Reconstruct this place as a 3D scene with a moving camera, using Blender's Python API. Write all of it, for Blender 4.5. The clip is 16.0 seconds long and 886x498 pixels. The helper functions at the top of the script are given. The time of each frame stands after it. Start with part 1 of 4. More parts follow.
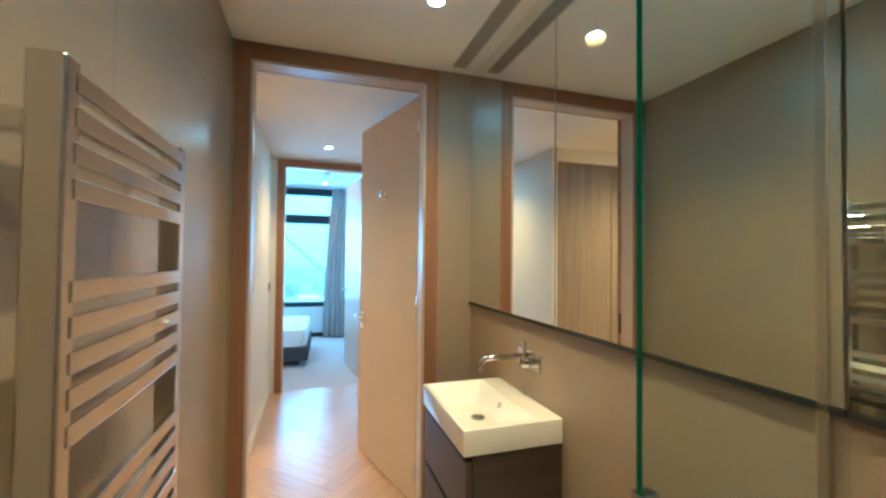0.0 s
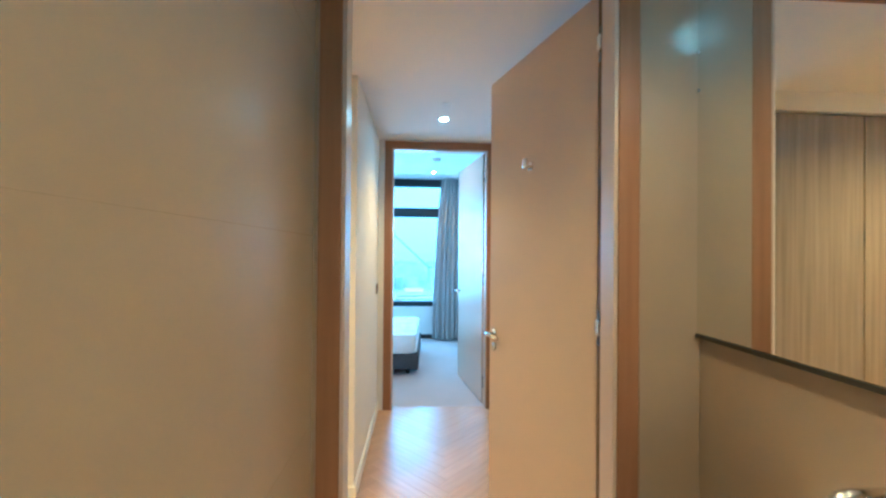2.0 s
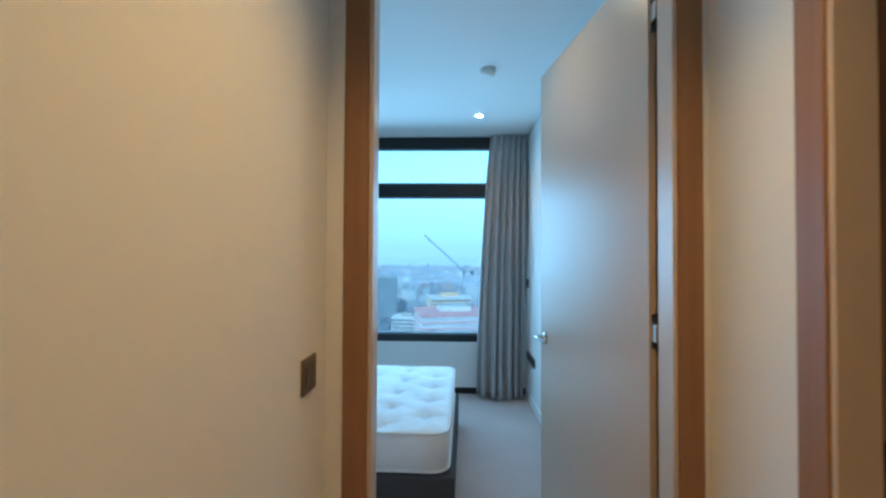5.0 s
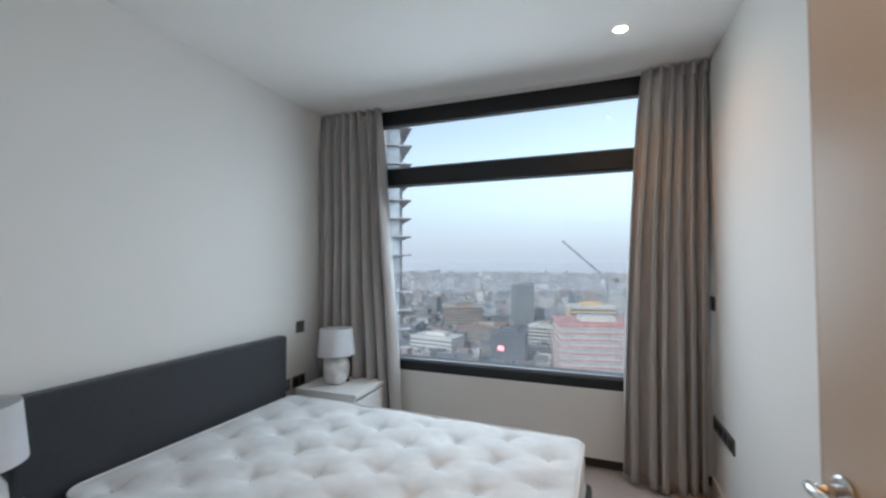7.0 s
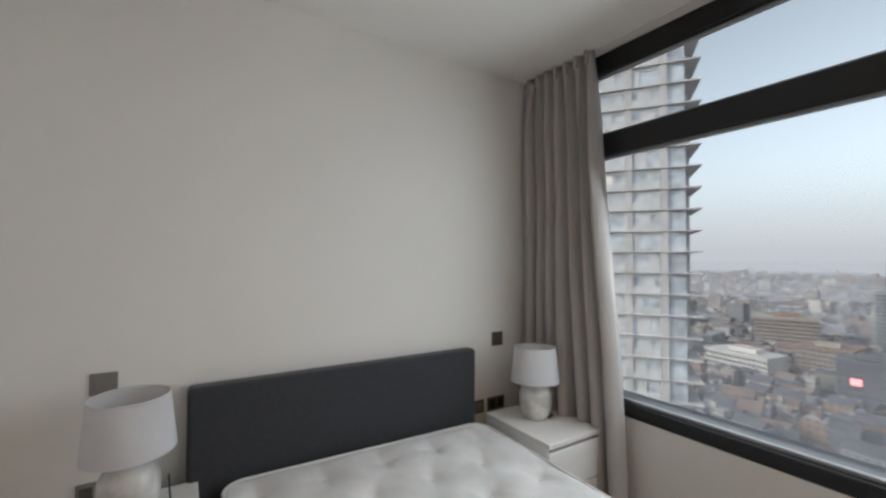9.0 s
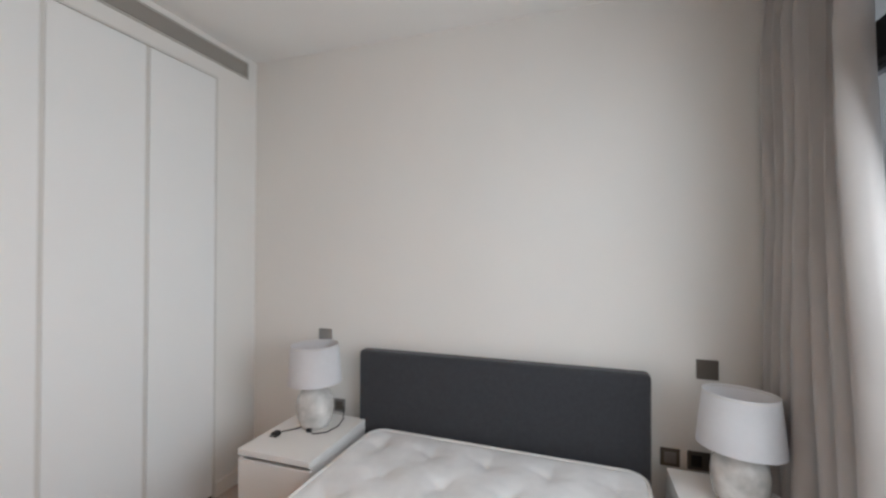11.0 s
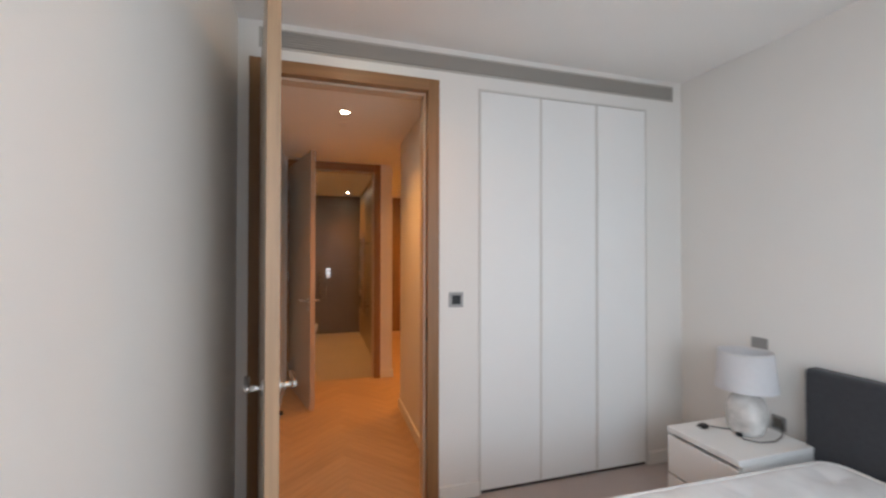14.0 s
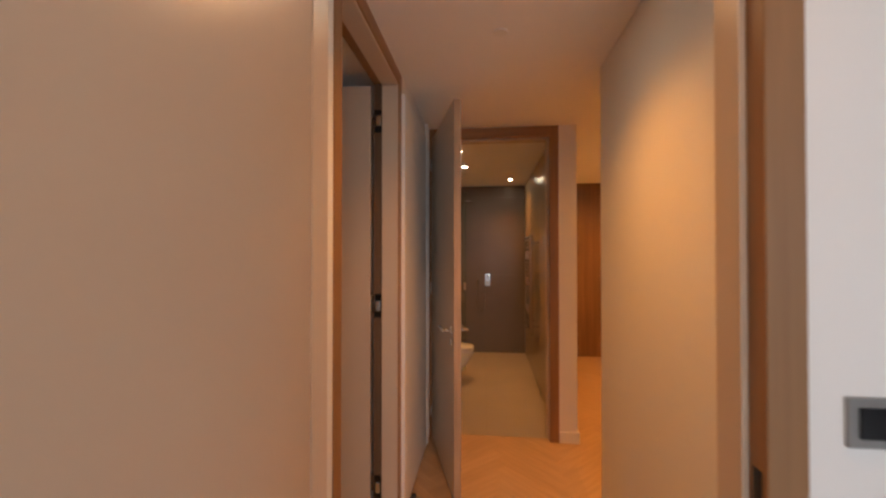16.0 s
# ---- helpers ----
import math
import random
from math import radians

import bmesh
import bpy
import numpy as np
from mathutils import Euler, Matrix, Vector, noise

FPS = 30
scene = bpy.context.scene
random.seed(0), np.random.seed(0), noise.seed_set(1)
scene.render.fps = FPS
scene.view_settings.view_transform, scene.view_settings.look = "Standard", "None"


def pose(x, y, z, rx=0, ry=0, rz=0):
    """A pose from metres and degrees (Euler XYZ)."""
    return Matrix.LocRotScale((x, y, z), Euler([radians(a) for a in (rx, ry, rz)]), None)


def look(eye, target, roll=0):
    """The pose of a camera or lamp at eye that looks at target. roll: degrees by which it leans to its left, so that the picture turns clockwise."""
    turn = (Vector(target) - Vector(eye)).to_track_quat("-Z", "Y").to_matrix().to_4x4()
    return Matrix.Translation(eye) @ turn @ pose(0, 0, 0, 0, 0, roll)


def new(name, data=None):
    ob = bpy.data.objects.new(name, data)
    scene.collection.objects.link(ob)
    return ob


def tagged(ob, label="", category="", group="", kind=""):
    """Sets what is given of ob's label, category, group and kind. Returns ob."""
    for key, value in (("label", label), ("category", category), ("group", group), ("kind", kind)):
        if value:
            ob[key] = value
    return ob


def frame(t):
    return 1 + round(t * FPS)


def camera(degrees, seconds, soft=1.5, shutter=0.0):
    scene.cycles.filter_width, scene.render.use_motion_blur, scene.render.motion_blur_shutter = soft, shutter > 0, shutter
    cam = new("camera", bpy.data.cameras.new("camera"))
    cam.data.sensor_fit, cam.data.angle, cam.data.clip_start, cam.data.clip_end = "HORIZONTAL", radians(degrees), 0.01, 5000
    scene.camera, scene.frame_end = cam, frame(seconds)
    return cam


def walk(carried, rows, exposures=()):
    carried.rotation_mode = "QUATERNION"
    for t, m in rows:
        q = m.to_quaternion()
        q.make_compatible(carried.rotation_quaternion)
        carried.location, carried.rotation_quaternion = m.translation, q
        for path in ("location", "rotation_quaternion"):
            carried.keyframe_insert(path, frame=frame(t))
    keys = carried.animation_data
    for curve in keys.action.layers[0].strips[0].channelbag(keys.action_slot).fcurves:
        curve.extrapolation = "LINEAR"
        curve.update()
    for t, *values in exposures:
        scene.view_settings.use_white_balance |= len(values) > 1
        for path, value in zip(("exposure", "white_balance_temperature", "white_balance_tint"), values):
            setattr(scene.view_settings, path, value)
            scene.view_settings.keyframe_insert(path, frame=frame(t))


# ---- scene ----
cam = camera(94.8, 16.0, 2.4, 0.3)
PATH = [
    (0, (-0.147, -4.953, 1.495), (0.461, -3.048, 1.539), 0.6),
    (0.5, (-0.182, -4.932, 1.502), (0.176, -2.965, 1.537), 0.4),
    (1, (-0.213, -4.746, 1.499), (0.025, -2.76, 1.526), 0.4),
    (1.5, (-0.238, -4.411, 1.53), (-0.065, -2.419, 1.549), 0.4),
    (2, (-0.212, -4.047, 1.507), (-0.088, -2.051, 1.522), 0.5),
    (2.5, (-0.204, -3.642, 1.51), (-0.133, -1.643, 1.517), 0.0),
    (3, (-0.21, -3.2, 1.509), (-0.203, -1.2, 1.519), 0.4),
    (5.5, (-0.199, -0.953, 1.476), (-0.287, 1.044, 1.516), 0.1),
    (6, (-0.111, -0.596, 1.479), (-0.334, 1.391, 1.52), 0.2),
    (6.5, (-0.078, -0.283, 1.479), (-0.514, 1.668, 1.523), -0.15),
    (7, (-0.122, -0.087, 1.458), (-0.817, 1.787, 1.525), 0.05),
    (7.5, (-0.147, 0.06, 1.458), (-1.124, 1.803, 1.523), 0.15),
    (8, (-0.199, 0.239, 1.458), (-1.441, 1.805, 1.515), 0.15),
    (10.3, (-0.217, 1.718, 1.497), (-2.217, 1.758, 1.521), 0.4),
    (10.5, (-0.207, 1.83, 1.49), (-2.2, 1.665, 1.506), 0.3),
    (11, (-0.167, 2.075, 1.481), (-2.067, 1.45, 1.499), 0.2),
    (11.5, (-0.059, 2.267, 1.464), (-1.798, 1.28, 1.503), 0.5),
    (12, (0.008, 2.403, 1.448), (-1.552, 1.153, 1.488), 0.2),
    (12.5, (0.105, 2.512, 1.459), (-1.272, 1.062, 1.493), 0.2),
    (13, (0.219, 2.566, 1.494), (-0.941, 0.937, 1.519), 0.2),
    (13.5, (0.238, 2.547, 1.514), (-0.646, 0.753, 1.537), 0.2),
    (14, (0.156, 2.384, 1.508), (-0.416, 0.468, 1.528), 0.1),
    (14.5, (0.141, 2.102, 1.498), (-0.174, 0.127, 1.517), 0.2),
    (15, (0.151, 1.679, 1.502), (0.022, -0.317, 1.52), -0.1),
    (15.5, (0.084, 1.229, 1.512), (0.113, -0.771, 1.536), -0.1),
    (16, (0.062, 0.823, 1.529), (0.269, -1.166, 1.552), -0.0),
]
walk(cam, [(t, look(e, g, r)) for t, e, g, r in PATH],
     exposures=[(0, 3.84, 3000, -22), (3, 3.72, 2960, -21), (5.5, 2.45, 3750, -20), (6.5, 2.5, 4600, -8), (7, 2.35, 5200, -2), (7.5, 2.25, 5600, 3), (8.5, 2.12, 5850, 2), (10.5, 2.46, 5850, 4), (11.5, 2.62, 5800, 6), (13, 2.65, 5650, 5), (14.5, 2.62, 5650, 5), (16, 2.58, 5800, 8)])

# ---- world, sun and lamps ----
SUN_EL, SUN_AZ = radians(26), radians(205)
world = bpy.data.worlds.new("dusk_sky")
scene.world = world
world.use_nodes = True
wn = world.node_tree
sky = wn.nodes.new("ShaderNodeTexSky")
sky.sky_type = "NISHITA"
sky.sun_disc = False
sky.sun_elevation, sky.sun_rotation = SUN_EL, SUN_AZ
sky.dust_density, sky.air_density, sky.ozone_density = 1.5, 1.0, 1.0
pale = wn.nodes.new("ShaderNodeHueSaturation")
pale.inputs["Saturation"].default_value, pale.inputs["Value"].default_value = 0.30, 1.6
wn.links.new(sky.outputs[0], pale.inputs["Color"])
# evening haze greys the sky towards the horizon
wtc, wsep, wrng, wmix = wn.nodes.new("ShaderNodeTexCoord"), wn.nodes.new("ShaderNodeSeparateXYZ"), wn.nodes.new("ShaderNodeMapRange"), wn.nodes.new("ShaderNodeMix")
wmix.data_type = "RGBA"
wrng.interpolation_type = "SMOOTHSTEP"
for k, v in (("From Min", -0.02), ("From Max", 0.26), ("To Min", 0.96), ("To Max", 0.0)):
    wrng.inputs[k].default_value = v
wn.links.new(wtc.outputs["Generated"], wsep.inputs[0])
wn.links.new(wsep.outputs[2], wrng.inputs["Value"])
wn.links.new(wrng.outputs[0], wmix.inputs[0])
wn.links.new(pale.outputs[0], wmix.inputs[6])
wmix.inputs[7].default_value = (5.2, 5.02, 5.3, 1)
wn.links.new(wmix.outputs[2], wn.nodes["Background"].inputs[0])
wn.nodes["Background"].inputs[1].default_value = 0.05
sun = new("sun", bpy.data.lights.new("sun", "SUN"))
sun.data.energy, sun.data.angle, sun.data.color = 0.35, radians(12), (1.0, 0.86, 0.72)
sun.matrix_world = look((60 * math.cos(SUN_EL) * math.sin(SUN_AZ), 60 * math.cos(SUN_EL) * math.cos(SUN_AZ), 60 * math.sin(SUN_EL)), (0, 0, 0))

# daylight of the wide sky, standing in the window opening
day = new("window_daylight", bpy.data.lights.new("window_daylight", "AREA"))
day.data.shape, day.data.size, day.data.size_y = "RECTANGLE", 1.72, 1.60
day.data.energy, day.data.color = 4.9, (0.99, 0.98, 0.97)
day.matrix_world = pose(-0.80, 3.02, 1.46, -76, 0, 0)

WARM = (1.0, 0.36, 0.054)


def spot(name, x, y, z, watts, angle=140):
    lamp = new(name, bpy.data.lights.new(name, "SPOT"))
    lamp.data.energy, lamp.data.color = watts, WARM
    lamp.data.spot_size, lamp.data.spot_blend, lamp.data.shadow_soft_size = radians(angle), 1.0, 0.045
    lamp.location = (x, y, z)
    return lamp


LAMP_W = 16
# (-1.5, -2.4): unseen lobby lamp, added to brighten the bathroom door leaf
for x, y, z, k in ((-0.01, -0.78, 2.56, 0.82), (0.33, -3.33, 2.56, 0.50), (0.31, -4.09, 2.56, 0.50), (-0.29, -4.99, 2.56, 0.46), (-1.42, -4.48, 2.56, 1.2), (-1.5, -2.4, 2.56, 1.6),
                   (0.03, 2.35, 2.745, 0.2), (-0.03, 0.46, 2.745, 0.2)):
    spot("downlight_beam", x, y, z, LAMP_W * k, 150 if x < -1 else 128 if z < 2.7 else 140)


# ---- materials ----
def mat(name, color, rough=0.5, metal=0.0, var=0.06, scale=3.0, bump=0.0, fine=150.0, grain=None, spread=0.05, coat=0.0, random_tint=0.0, sheen=0.0):
    m = bpy.data.materials.new(name)
    m.use_nodes = True
    n, l = m.node_tree.nodes, m.node_tree.links
    p = n["Principled BSDF"]
    tc = n.new("ShaderNodeTexCoord")
    mp = n.new("ShaderNodeMapping")
    l.new(tc.outputs["Object"], mp.inputs[0])
    if grain:
        mp.inputs["Scale"].default_value = grain
    big = n.new("ShaderNodeTexNoise")
    big.inputs["Scale"].default_value, big.inputs["Detail"].default_value = scale, 6
    l.new(mp.outputs[0], big.inputs[0])
    ramp = n.new("ShaderNodeValToRGB")
    lo, hi = [tuple(min(1, max(0, c * (1 + s * var))) for c in color) + (1,) for s in (-1, 1)]
    ramp.color_ramp.elements[0].position, ramp.color_ramp.elements[1].position = 0.3, 0.7
    ramp.color_ramp.elements[0].color, ramp.color_ramp.elements[1].color = lo, hi
    l.new(big.outputs[0], ramp.inputs[0])
    out = ramp.outputs[0]
    if random_tint:
        info = n.new("ShaderNodeObjectInfo")
        hsv = n.new("ShaderNodeHueSaturation")
        rng = n.new("ShaderNodeMapRange")
        rng.inputs["To Min"].default_value, rng.inputs["To Max"].default_value = 1 - random_tint, 1 + random_tint
        l.new(info.outputs["Random"], rng.inputs[0])
        l.new(rng.outputs[0], hsv.inputs["Value"])
        l.new(out, hsv.inputs["Color"])
        out = hsv.outputs[0]
    l.new(out, p.inputs["Base Color"])
    small = n.new("ShaderNodeTexNoise")
    small.inputs["Scale"].default_value, small.inputs["Detail"].default_value = fine, 3
    l.new(mp.outputs[0] if grain else tc.outputs["Object"], small.inputs[0])
    rr = n.new("ShaderNodeMapRange")
    rr.inputs["To Min"].default_value, rr.inputs["To Max"].default_value = max(0, rough - spread), min(1, rough + spread)
    l.new(big.outputs[0], rr.inputs[0])
    l.new(rr.outputs[0], p.inputs["Roughness"])
    p.inputs["Metallic"].default_value = metal
    p.inputs["Coat Weight"].default_value = coat
    p.inputs["Sheen Weight"].default_value = sheen
    if bump:
        b = n.new("ShaderNodeBump")
        b.inputs["Strength"].default_value, b.inputs["Distance"].default_value = bump, 0.002
        l.new(small.outputs[0], b.inputs["Height"])
        l.new(b.outputs[0], p.inputs["Normal"])
    return m


def translucent(m, fac, color):
    """Lets light through the cloth of a material."""
    n, l = m.node_tree.nodes, m.node_tree.links
    mix, t = n.new("ShaderNodeMixShader"), n.new("ShaderNodeBsdfTranslucent")
    t.inputs["Color"].default_value = (*color, 1)
    mix.inputs[0].default_value = fac
    l.new(n["Principled BSDF"].outputs[0], mix.inputs[1])
    l.new(t.outputs[0], mix.inputs[2])
    l.new(mix.outputs[0], n["Material Output"].inputs[0])
    return m


def glow(name, color, strength):
    m = bpy.data.materials.new(name)
    m.use_nodes = True
    p = m.node_tree.nodes["Principled BSDF"]
    p.inputs["Base Color"].default_value = (0.8, 0.8, 0.8, 1)
    p.inputs["Emission Color"].default_value = (*color, 1)
    p.inputs["Emission Strength"].default_value = strength
    return m


def glass(name, color, film=0.03):
    """Thin clear sheet: tinted see-through with a share of mirror reflection."""
    m = bpy.data.materials.new(name)
    m.use_nodes = True
    n, l = m.node_tree.nodes, m.node_tree.links
    clear, shine, mix = n.new("ShaderNodeBsdfTransparent"), n.new("ShaderNodeBsdfGlossy"), n.new("ShaderNodeMixShader")
    clear.inputs["Color"].default_value = (*color, 1)
    shine.inputs["Roughness"].default_value = 0.0
    mix.inputs[0].default_value = film
    l.new(clear.outputs[0], mix.inputs[1])
    l.new(shine.outputs[0], mix.inputs[2])
    l.new(mix.outputs[0], n["Material Output"].inputs[0])
    return m


M_WALL = mat("warm_white_emulsion", (0.79, 0.767, 0.732), 0.75, var=0.02, scale=1.2, bump=0.15, fine=260)
M_CEIL = mat("white_ceiling_paint", (0.86, 0.84, 0.81), 0.85, var=0.02, scale=0.9, bump=0.1, fine=300)
M_TRIM = mat("white_satin_paint", (0.80, 0.78, 0.74), 0.4, var=0.02)
M_LACQ = mat("white_matt_lacquer", (0.84, 0.835, 0.82), 0.45, var=0.015, scale=1.0)
M_OAK = mat("oak_veneer", (0.265, 0.136, 0.054), 0.42, var=0.12, scale=2.5, bump=0.15, fine=60, grain=(14, 14, 0.7))
M_OAKH = mat("oak_veneer_crosswise", (0.265, 0.136, 0.054), 0.42, var=0.12, scale=2.5, bump=0.15, fine=60, grain=(0.7, 14, 14))
M_LEAF = mat("taupe_door_lacquer", (0.56, 0.455, 0.345), 0.30, var=0.03, scale=1.5, bump=0.05, fine=320)
M_EDGE = mat("oak_lipping", (0.45, 0.30, 0.18), 0.45, var=0.15, scale=3, grain=(14, 14, 0.7))
M_WARD = mat("grey_wood_grain_laminate", (0.27, 0.225, 0.18), 0.45, var=0.2, scale=2.2, bump=0.1, fine=50, grain=(16, 16, 0.5))
M_BROWN = mat("brown_wood_panelling", (0.20, 0.105, 0.05), 0.4, var=0.2, scale=2.2, grain=(12, 12, 0.5))
M_TILE = mat("beige_polished_porcelain", (0.325, 0.255, 0.168), 0.32, var=0.07, scale=1.6, bump=0.03, fine=40, spread=0.05)
M_TILE_DARK = mat("brown_grey_porcelain", (0.17, 0.135, 0.10), 0.3, var=0.08, scale=1.6, bump=0.05, fine=60)
M_GROUT = mat("grout", (0.29, 0.23, 0.155), 0.9, var=0.1, scale=20)
M_FLOORT = mat("beige_floor_porcelain", (0.42, 0.37, 0.30), 0.35, var=0.07, scale=1.8, bump=0.05, fine=60)
M_PLANK = mat("oak_plank", (0.42, 0.28, 0.155), 0.30, var=0.13, scale=2.2, bump=0.08, fine=40, grain=(1.2, 14, 14), random_tint=0.06)
M_SUB = mat("oak_joint", (0.36, 0.24, 0.135), 0.9)
M_CARPET = mat("taupe_wool_carpet", (0.40, 0.34, 0.31), 0.97, var=0.07, scale=2.5, bump=0.9, fine=420, sheen=0.3)
M_CHROME = mat("chrome", (0.72, 0.71, 0.70), 0.10, metal=1.0, var=0.02, spread=0.03)
M_STEEL = mat("brushed_steel", (0.70, 0.69, 0.67), 0.24, metal=1.0, var=0.05, scale=12)
M_MIRROR = mat("silvered_mirror", (0.86, 0.88, 0.85), 0.015, metal=1.0, var=0.0, spread=0.01)
M_CERAMIC = mat("white_glazed_ceramic", (0.82, 0.80, 0.75), 0.1, var=0.015, coat=0.4)
M_MARBLED = mat("marbled_white_ceramic", (0.60, 0.585, 0.56), 0.22, var=0.28, scale=13, coat=0.4)
M_VANITY = mat("dark_brown_veneer", (0.050, 0.034, 0.026), 0.4, var=0.2, scale=2.5, grain=(1, 12, 12))
M_BLACK = mat("black_anodised_aluminium", (0.007, 0.0075, 0.009), 0.5, var=0.1)
M_RUBBER = mat("black_plastic", (0.02, 0.02, 0.02), 0.5)
M_CURT = translucent(mat("grey_linen_curtain", (0.60, 0.565, 0.54), 0.92, var=0.06, scale=5, bump=0.5, fine=500, sheen=0.25), 0.3, (0.42, 0.40, 0.38))
M_HEAD = mat("charcoal_upholstery", (0.036, 0.038, 0.044), 0.93, var=0.14, scale=60, bump=0.7, fine=600, sheen=0.2)
M_BASE = mat("dark_grey_upholstery", (0.055, 0.055, 0.06), 0.93, var=0.12, scale=50, bump=0.7, fine=600)
M_MATT = mat("white_damask_ticking", (0.735, 0.738, 0.74), 0.85, var=0.09, scale=7, bump=0.5, fine=160, sheen=0.2)
M_PIPE = mat("white_piping", (0.74, 0.73, 0.71), 0.8, var=0.04, scale=30)
M_NIGHT = mat("white_foil", (0.80, 0.79, 0.77), 0.35, var=0.015)
M_SHADE = translucent(mat("white_cotton_shade", (0.80, 0.80, 0.82), 0.85, var=0.02, scale=40, bump=0.3, fine=500), 0.3, (0.75, 0.75, 0.78))
M_PLATE = mat("bronze_grey_plate", (0.17, 0.15, 0.13), 0.35, metal=0.6, var=0.05)
M_GREYP = mat("grey_metal_plate", (0.30, 0.29, 0.28), 0.35, metal=0.6, var=0.05)
M_GRILLE = mat("grey_grille", (0.46, 0.43, 0.39), 0.5, var=0.03)
M_VENT = mat("vent_backing_grey", (0.20, 0.18, 0.15), 0.8, var=0.1)
M_SCREEN = mat("black_display_glass", (0.008, 0.008, 0.009), 0.25, var=0.02)
M_GAP_SHADE = mat("dark_brown_gap_shade", (0.12, 0.072, 0.038), 0.7, var=0.1)
M_VOID = mat("dark_duct", (0.06, 0.055, 0.05), 0.9)
M_BULB = glow("warm_led", (1.0, 0.80, 0.52), 22)
M_GLASS = glass("tinted_window_glass", (0.73, 0.72, 0.71), 0.008)
M_SHOWER = glass("green_edged_glass", (0.93, 0.98, 0.95))
M_GEDGE = mat("green_glass_edge", (0.012, 0.10, 0.065), 0.12, var=0.1, scale=6)
M_STONE = mat("sill_grey", (0.30, 0.31, 0.33), 0.5)


# ---- mesh helpers ----
def solid(x0, x1, y0, y1, z0, z1, bevel=0.0, seg=1, bm=None):
    """A box, with its edges rounded by bevel."""
    b = bmesh.new()
    bmesh.ops.create_cube(b, size=1)
    for v in b.verts:
        v.co = Vector(((x0 + x1) / 2 + v.co.x * (x1 - x0), (y0 + y1) / 2 + v.co.y * (y1 - y0), (z0 + z1) / 2 + v.co.z * (z1 - z0)))
    if bevel:
        bmesh.ops.bevel(b, geom=b.edges[:], offset=bevel, segments=seg, affect="EDGES", profile=0.5)
    if bm is None:
        return b
    return join(bm, b)


def join(a, b):
    me = bpy.data.meshes.new("tmp")
    b.to_mesh(me)
    a.from_mesh(me)
    b.free()
    bpy.data.meshes.remove(me)
    return a


def lathe(profile, seg=32, closed=False):
    b = bmesh.new()
    rings = [[b.verts.new((r * math.cos(2 * math.pi * i / seg), r * math.sin(2 * math.pi * i / seg), z)) for i in range(seg)] for r, z in profile]
    for p, q in zip(rings, rings[1:]):
        for i in range(seg):
            b.faces.new((p[i], p[(i + 1) % seg], q[(i + 1) % seg], q[i]))
    if not closed:
        b.faces.new(rings[0][::-1])
        b.faces.new(rings[-1])
    return b


def tube(points, radius, seg=10, closed=False):
    """A round bar swept along points."""
    b = bmesh.new()
    pts = [Vector(p) for p in points]
    rings = []
    n = len(pts)
    up = Vector((0, 0, 1))
    for i, p in enumerate(pts):
        if closed:
            d = (pts[(i + 1) % n] - pts[i - 1]).normalized()
        else:
            d = (pts[min(i + 1, n - 1)] - pts[max(i - 1, 0)]).normalized()
        side = d.cross(up)
        if side.length < 0.1:
            side = d.cross(Vector((1, 0, 0)))
        side.normalize()
        other = side.cross(d).normalized()
        rings.append([b.verts.new(p + radius * (math.cos(a) * side + math.sin(a) * other)) for a in (2 * math.pi * k / seg for k in range(seg))])
    pairs = list(zip(rings, rings[1:])) + ([(rings[-1], rings[0])] if closed else [])
    for p, q in pairs:
        for i in range(seg):
            b.faces.new((p[i], p[(i + 1) % seg], q[(i + 1) % seg], q[i]))
    if not closed:
        b.faces.new(rings[0][::-1])
        b.faces.new(rings[-1])
    bmesh.ops.recalc_face_normals(b, faces=b.faces[:])
    return b


def moved(b, m):
    bmesh.ops.transform(b, matrix=m, verts=b.verts[:])
    return b


def mesh_of(name, b, material, smooth=False):
    me = bpy.data.meshes.new(name)
    bmesh.ops.recalc_face_normals(b, faces=b.faces[:])
    b.to_mesh(me)
    b.free()
    if smooth:
        for p in me.polygons:
            p.use_smooth = True
    me.materials.append(material)
    return me


def part(name, b, material, parent, label="", smooth=False):
    ob = new(name, mesh_of(name, b, material, smooth))
    ob.parent = parent
    return tagged(ob, label)


def thing(name, place, label, category, group="", kind="", turn=0.0):
    ob = new(name)
    ob.empty_display_size = 0.1
    ob.matrix_world = pose(*place, 0, 0, turn)
    return tagged(ob, label, category, group, kind)


def structure(name, b, material, label, category):
    return tagged(new(name, mesh_of(name, b, material)), label, category, kind="structure")


# ---- the plan ----
XW, XE, YN = -2.395, 0.587, 3.02        # bedroom
CB, CH = 2.765, 2.578                   # ceilings of bedroom and of hall and bathroom
HW, HE = -0.585, 0.55                  # hall walls
YC = -1.55                             # where the hall turns west
BS, BN = -2.72, -2.57                  # bathroom's front wall
BW, BE, BF = -0.545, 0.742, -5.55      # bathroom walls
EW, EF = -2.3, -5.43                   # entrance lobby
T = 0.14
OW, OH = 0.459, 2.493                  # half width and height of the door openings
FW = 0.073                             # face width of the door frames


def wall(name, x0, x1, y0, y1, z0, z1, material=M_WALL, label="smooth warm white painted wall"):
    return structure(name, solid(x0, x1, y0, y1, z0, z1), material, label, "wall")


